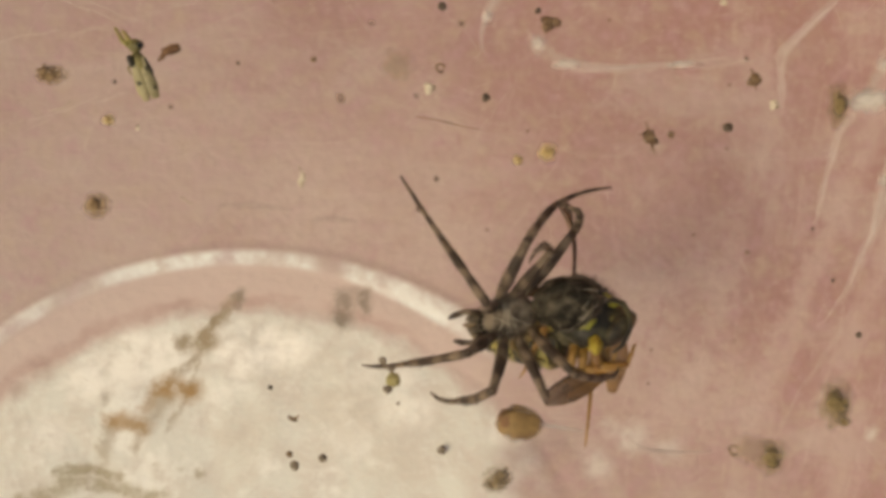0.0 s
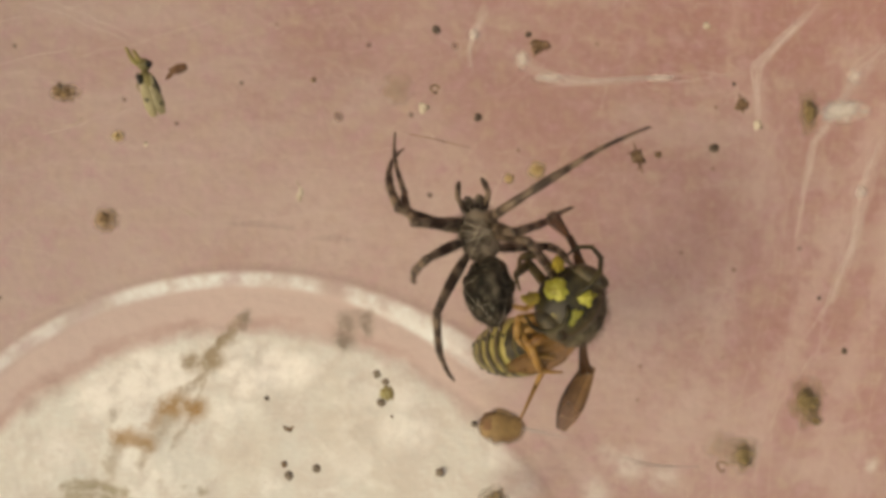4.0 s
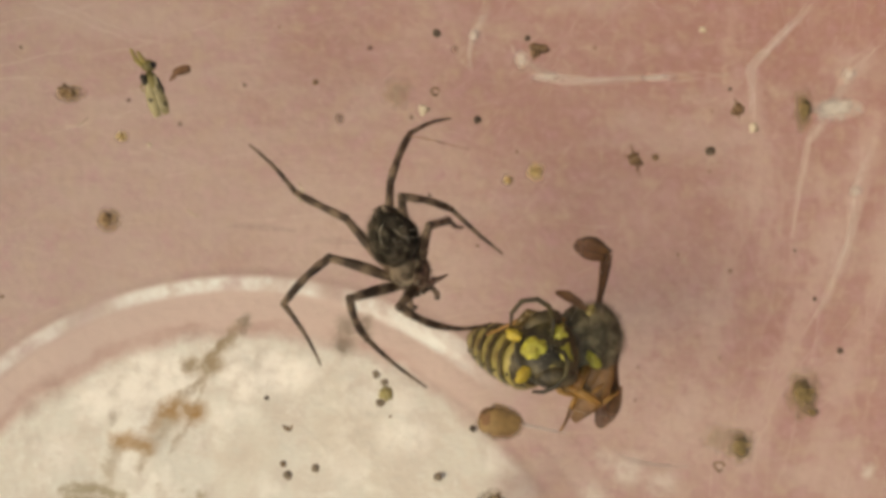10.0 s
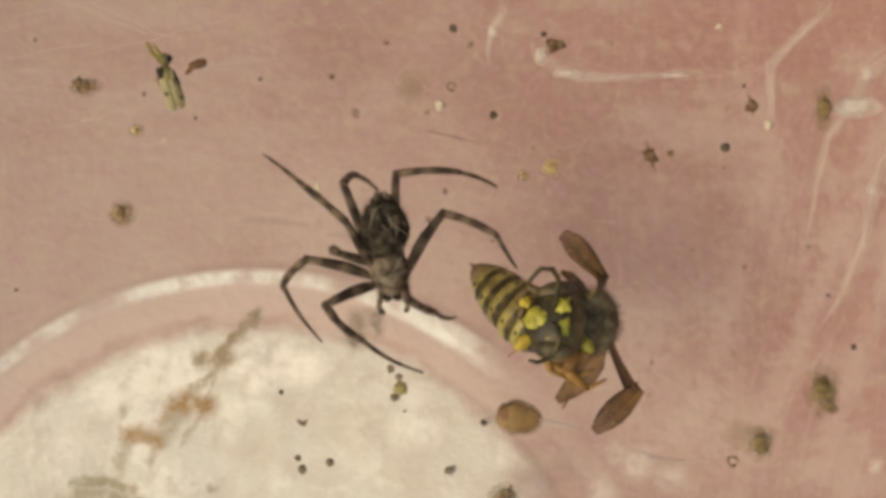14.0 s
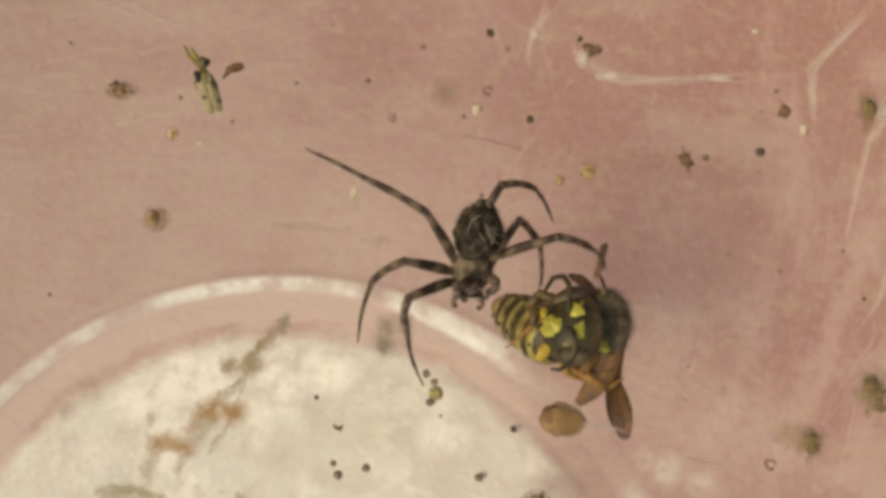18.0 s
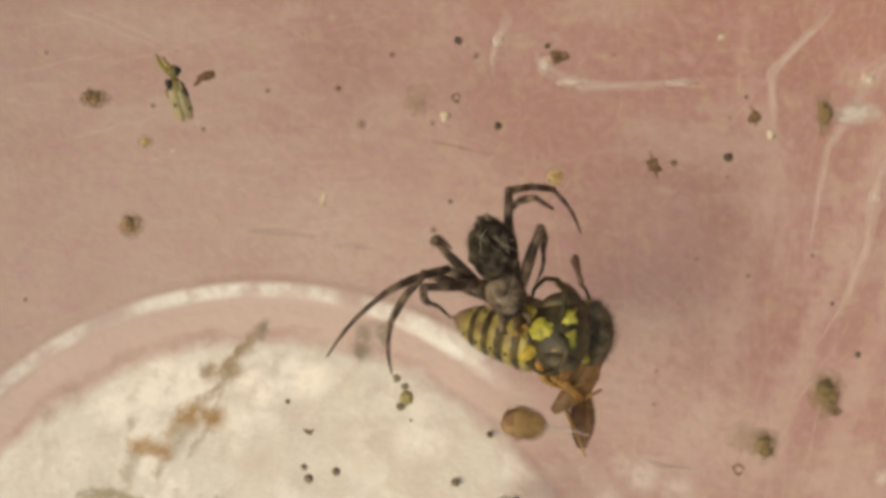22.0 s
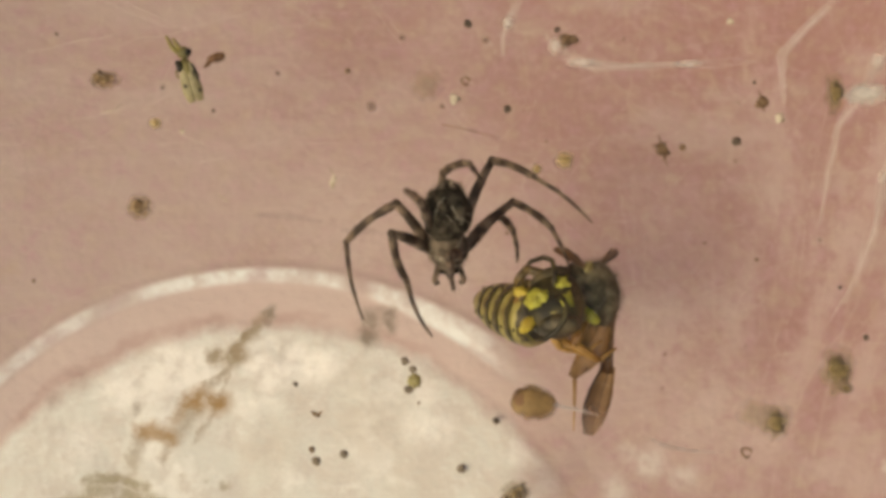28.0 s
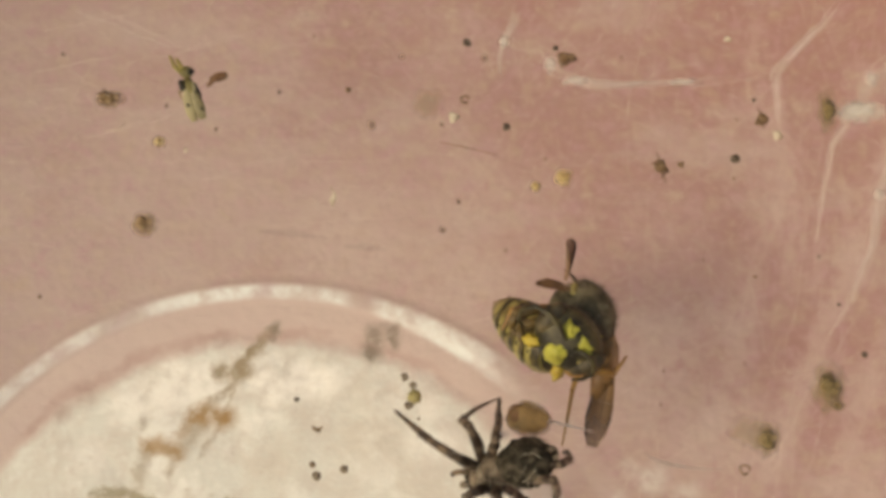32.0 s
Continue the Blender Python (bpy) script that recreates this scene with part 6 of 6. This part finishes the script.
    hang(20.0, head=(5.9, -4.9), face=(4.3, -4.4), thorax=(8.2, -3.9), tip=(0.6, -2.8), upper=(7.1, -1.4, 7.0, 0.3), lower=(9.6, -9.1, 8.3, -11.0))
    hang(21.0, head=(6.2, -4.3), face=(4.3, -3.8), thorax=(8.3, -4.3), tip=(2.0, -5.1), upper=(7.6, -1.9, 6.9, -0.8), lower=(8.5, -9.2, 8.7, -12.0), hind=(7.3, -8.2, 6.6, -8.9))
    hang(22.0, head=(6.0, -4.6), face=(5.0, -4.2), thorax=(8.3, -4.6), tip=(-0.3, -3.8), upper=(7.8, -1.5, 6.9, -0.3), lower=(8.0, -8.8, 7.6, -11.8), hind=(6.6, -9.9, 7.6, -12.0))
    hang(23.0, head=(5.7, -4.8), face=(5.0, -4.5), thorax=(8.2, -4.9), tip=(0.1, -5.0), upper=(7.3, -1.1, 6.8, 0.3), lower=(8.2, -8.8, 7.5, -11.9), fore=(2.6, -5.0, 2.6, -6.4), hind=(5.0, -8.4, 4.3, -9.5))
    hang(23.5, head=(5.6, -5.0), face=(4.4, -4.3), thorax=(8.1, -4.5), tip=(0.1, -3.3), upper=(7.5, -1.9, 7.0, -0.8), lower=(8.6, -9.1, 7.7, -12.4))
    hang(24.0, head=(6.3, -4.9), face=(5.8, -4.3), thorax=(8.9, -4.9), tip=(-1.6, -3.5), upper=(7.1, -1.4, 6.1, 0.0), lower=(9.6, -9.0, 9.2, -11.6))
    hang(25.0, head=(5.3, -3.9), face=(3.8, -3.3), thorax=(8.1, -3.9), tip=(-2.1, -2.8), upper=(6.9, -1.8, 6.8, -0.7), lower=(8.9, -8.4, 7.7, -11.5), waist=(6.0, -6.8))
    hang(25.5, head=(4.9, -4.3), face=(3.9, -3.5), thorax=(7.5, -3.6), tip=(0.8, -3.8), upper=(7.2, -1.7, 7.2, -0.8), lower=(8.2, -8.3, 7.3, -11.7))
    hang(27.5, head=(4.9, -4.2), face=(4.3, -3.2), thorax=(7.3, -3.8), tip=(-0.7, -5.2), upper=(6.1, -1.4, 5.8, -0.4), lower=(7.7, -9.0, 6.8, -11.4), hind=(5.6, -10.3, 5.4, -12.7))
    hang(28.0, head=(5.1, -4.1), face=(4.0, -3.1), thorax=(8.1, -3.3), tip=(0.7, -3.7), upper=(8.1, -1.6, 8.8, -0.5), lower=(8.6, -8.9, 7.4, -12.4), hind=(6.3, -9.6, 6.5, -13.8))
    hang(29.0, head=(4.9, -3.9), face=(3.7, -2.7), thorax=(7.5, -4.2), tip=(1.0, -4.9), upper=(6.5, -1.4, 6.2, -0.4), lower=(8.1, -8.7, 6.8, -11.5), hind=(6.2, -9.1, 6.0, -12.8))
    hang(30.0, head=(4.9, -4.3), face=(4.7, -3.6), thorax=(7.3, -4.0), tip=(-0.0, -5.1), upper=(6.3, -1.9, 5.9, -1.2), lower=(7.9, -8.9, 7.3, -11.8), hind=(6.3, -10.3, 6.3, -12.9))
    hang(30.5, head=(5.6, -4.9), face=(4.5, -4.0), thorax=(8.4, -3.8), tip=(1.0, -3.2), upper=(7.7, -1.7, 7.7, -0.8), lower=(10.1, -9.4, 8.4, -11.5), hind=(6.3, -11.1, 6.3, -13.5))
    hang(31.0, head=(5.4, -4.6), face=(4.9, -4.0), thorax=(8.1, -4.2), tip=(-1.2, -4.9), upper=(5.8, -1.4, 5.3, -0.0), lower=(9.2, -8.7, 7.9, -12.0))
    hang(31.5, head=(6.8, -3.4), face=(7.1, -4.0), thorax=(8.3, -2.7), tip=(1.6, -6.2), upper=(7.8, -0.9, 7.4, -0.2), lower=(9.4, -7.8, 7.8, -11.3))
    hang(32.0, head=(6.2, -5.1), face=(5.5, -6.0), thorax=(7.9, -3.3), tip=(2.0, -2.9), upper=(6.5, -0.9, 6.2, 0.9), lower=(8.8, -8.6, 7.6, -13.1))

    rows = {}
    up = Vector((0, 0, 1))
    step = 0.1
    for n in range(321):
        t = n * step
        x, y, z, ang, lean = ease(body, t)
        root = trunk(x, y, z, ang, lean)
        rows.setdefault(SPIDER, []).append((t, root))
        # the wasp
        mx, my = ease(hung["thorax"], t)
        hd, fc, tp = (ease(hung[k], t) for k in ("head", "face", "tip"))
        wz = 15.5
        turn = math.atan2(hd[1], hd[0]) - math.pi
        turn = (turn + math.pi) % (2 * math.pi) - math.pi
        root = mm_pose(mx, my, wz, 0, 0, math.degrees(turn) * .6)
        rows.setdefault(WASP, []).append((t, root))
        back, mid = root.inverted(), Vector((mx, my, wz))
        off = Vector((fc[0] - hd[0], fc[1] - hd[1], 0))
        # the face shield sits low on the head: tilt the head until it shows where it is seen
        spin = Matrix.Rotation(turn * .8, 3, "Z")
        rest = spin @ Vector((-.55, 0, 0))
        slip = off - rest
        slip = slip.normalized() * min(slip.length, .9) if slip.length > 1e-4 else slip
        tilt = Matrix.Rotation(math.asin(slip.length / 1.15) * .8, 3, Vector((-slip.y, slip.x, 0)).normalized()) if slip.length > 1e-3 else Matrix.Identity(3)
        hm = Matrix.Translation((mid + Vector((hd[0], hd[1], 1.5))) * MM) @ (tilt @ spin).to_4x4()
        rows.setdefault(HEAD, []).append((t, back @ hm))
        edge_on = radians(64) * max(min(1.0, max(0.0, t - 17.0)), min(1.0, max(0.0, (5.2 - t) / 1.6)))
        root_at = ease(hung["waist"], t)
        base = mid + Vector((root_at[0], root_at[1], -.9))
        end = reach(base, mid + Vector((tp[0], tp[1], 0)), 7.4, -1)
        rows.setdefault(ABDOMEN, []).append((t, back @ aim(base, end, up)))
        for pair, key, at, l1, l2, lift in ((UPPER, "upper", (-.1, 1.5, -.2), STEM_L, BLADE_L, -1), (LOWER, "lower", (.75, -1.25, -.2), STEM_L, LONG_L, -1),
                                            (FORE, "fore", (-1.9, 1.2, .3), FORE_L, REACH_L, 1), (HIND, "hind", (-.8, -1.6, -.3), 3.4, 3.6, -1)):
            v = ease(hung[key], t)
            p = (root @ (Vector(at) * MM)) / MM
            k = reach(p, mid + Vector((v[0], v[1], 0)), l1, lift)
            e = reach(k, mid + Vector((v[2], v[3], 0)), l2, -1 if key == "fore" else 1)
            flip = Matrix.Rotation(edge_on if key == "upper" else 0.0, 4, "Y")
            rows.setdefault(pair[0], []).append((t, back @ aim(p, k, up) @ flip))
            rows.setdefault(pair[1], []).append((t, back @ aim(k, e, up) @ flip))
    # the spider's legs: each bar's direction at its keys, turning evenly from one to the next, its bulge kept on the outside of the bend
    for k, pieces in LEGS.items():
        sx, (hx, hy), bulges = (-1 if k[0] == "a" else 1), HIPS[k[1]], [None] * 3
        lengths, keys, last = np.array(LENGTHS[k[1]]), [], None
        for t, own, known in feet[k]:
            x, y, z, ang, lean = ease(body, t)
            root = trunk(x, y, z, ang, lean)
            flat = Matrix.Rotation(ang, 3, "Z")
            marks = [tuple((flat @ Vector((own[i], own[i + 1], 0)) + Vector((x, y, 0)))[:2]) for i in (0, 4, 2)]
            axes = np.array(flat)
            last = fold(root @ (Vector((sx * hx, hy, -.1)) * MM) / MM, marks, np.array((.8, .8 if known else .2, 1.2)), lengths, z, None if last is None else last @ axes.T) @ axes
            keys.append((t, [Vector(d) for d in last]))
        for n in range(321):
            t, root = rows[SPIDER][n]
            flat = Matrix.Rotation(ease(body, t)[3], 3, "Z")
            p, back, turn = root @ (Vector((sx * hx, hy, -.1)) * MM) / MM, root.inverted(), []
            i = max(0, min(len(keys) - 2, sum(1 for q, _ in keys if q <= t) - 1))
            (t0, d0), (t1, d1) = keys[i], keys[i + 1]
            e = min(1.0, max(0.0, (t - t0) / (t1 - t0)))
            e = e * e * (3 - 2 * e)
            for u, v in zip(d0, d1):
                turn.append(flat @ (Quaternion().slerp(u.rotation_difference(v), e) @ u))
            for i, (ob, d, length) in enumerate(zip(pieces, turn, LENGTHS[k[1]])):
                want = (turn[0] - turn[1], turn[0] - turn[2], turn[1] - turn[2])[i] + up * .15
                want -= d * want.dot(d)
                keep = bulges[i] or want
                keep = (keep - d * keep.dot(d)).normalized()
                bulges[i] = (keep + want * .16).normalized()
                rows.setdefault(ob, []).append((t, back @ aim(p, p + d * length, bulges[i])))
                p = p + d * length
    for ob, r in rows.items():
        walk(ob, r)


motions()
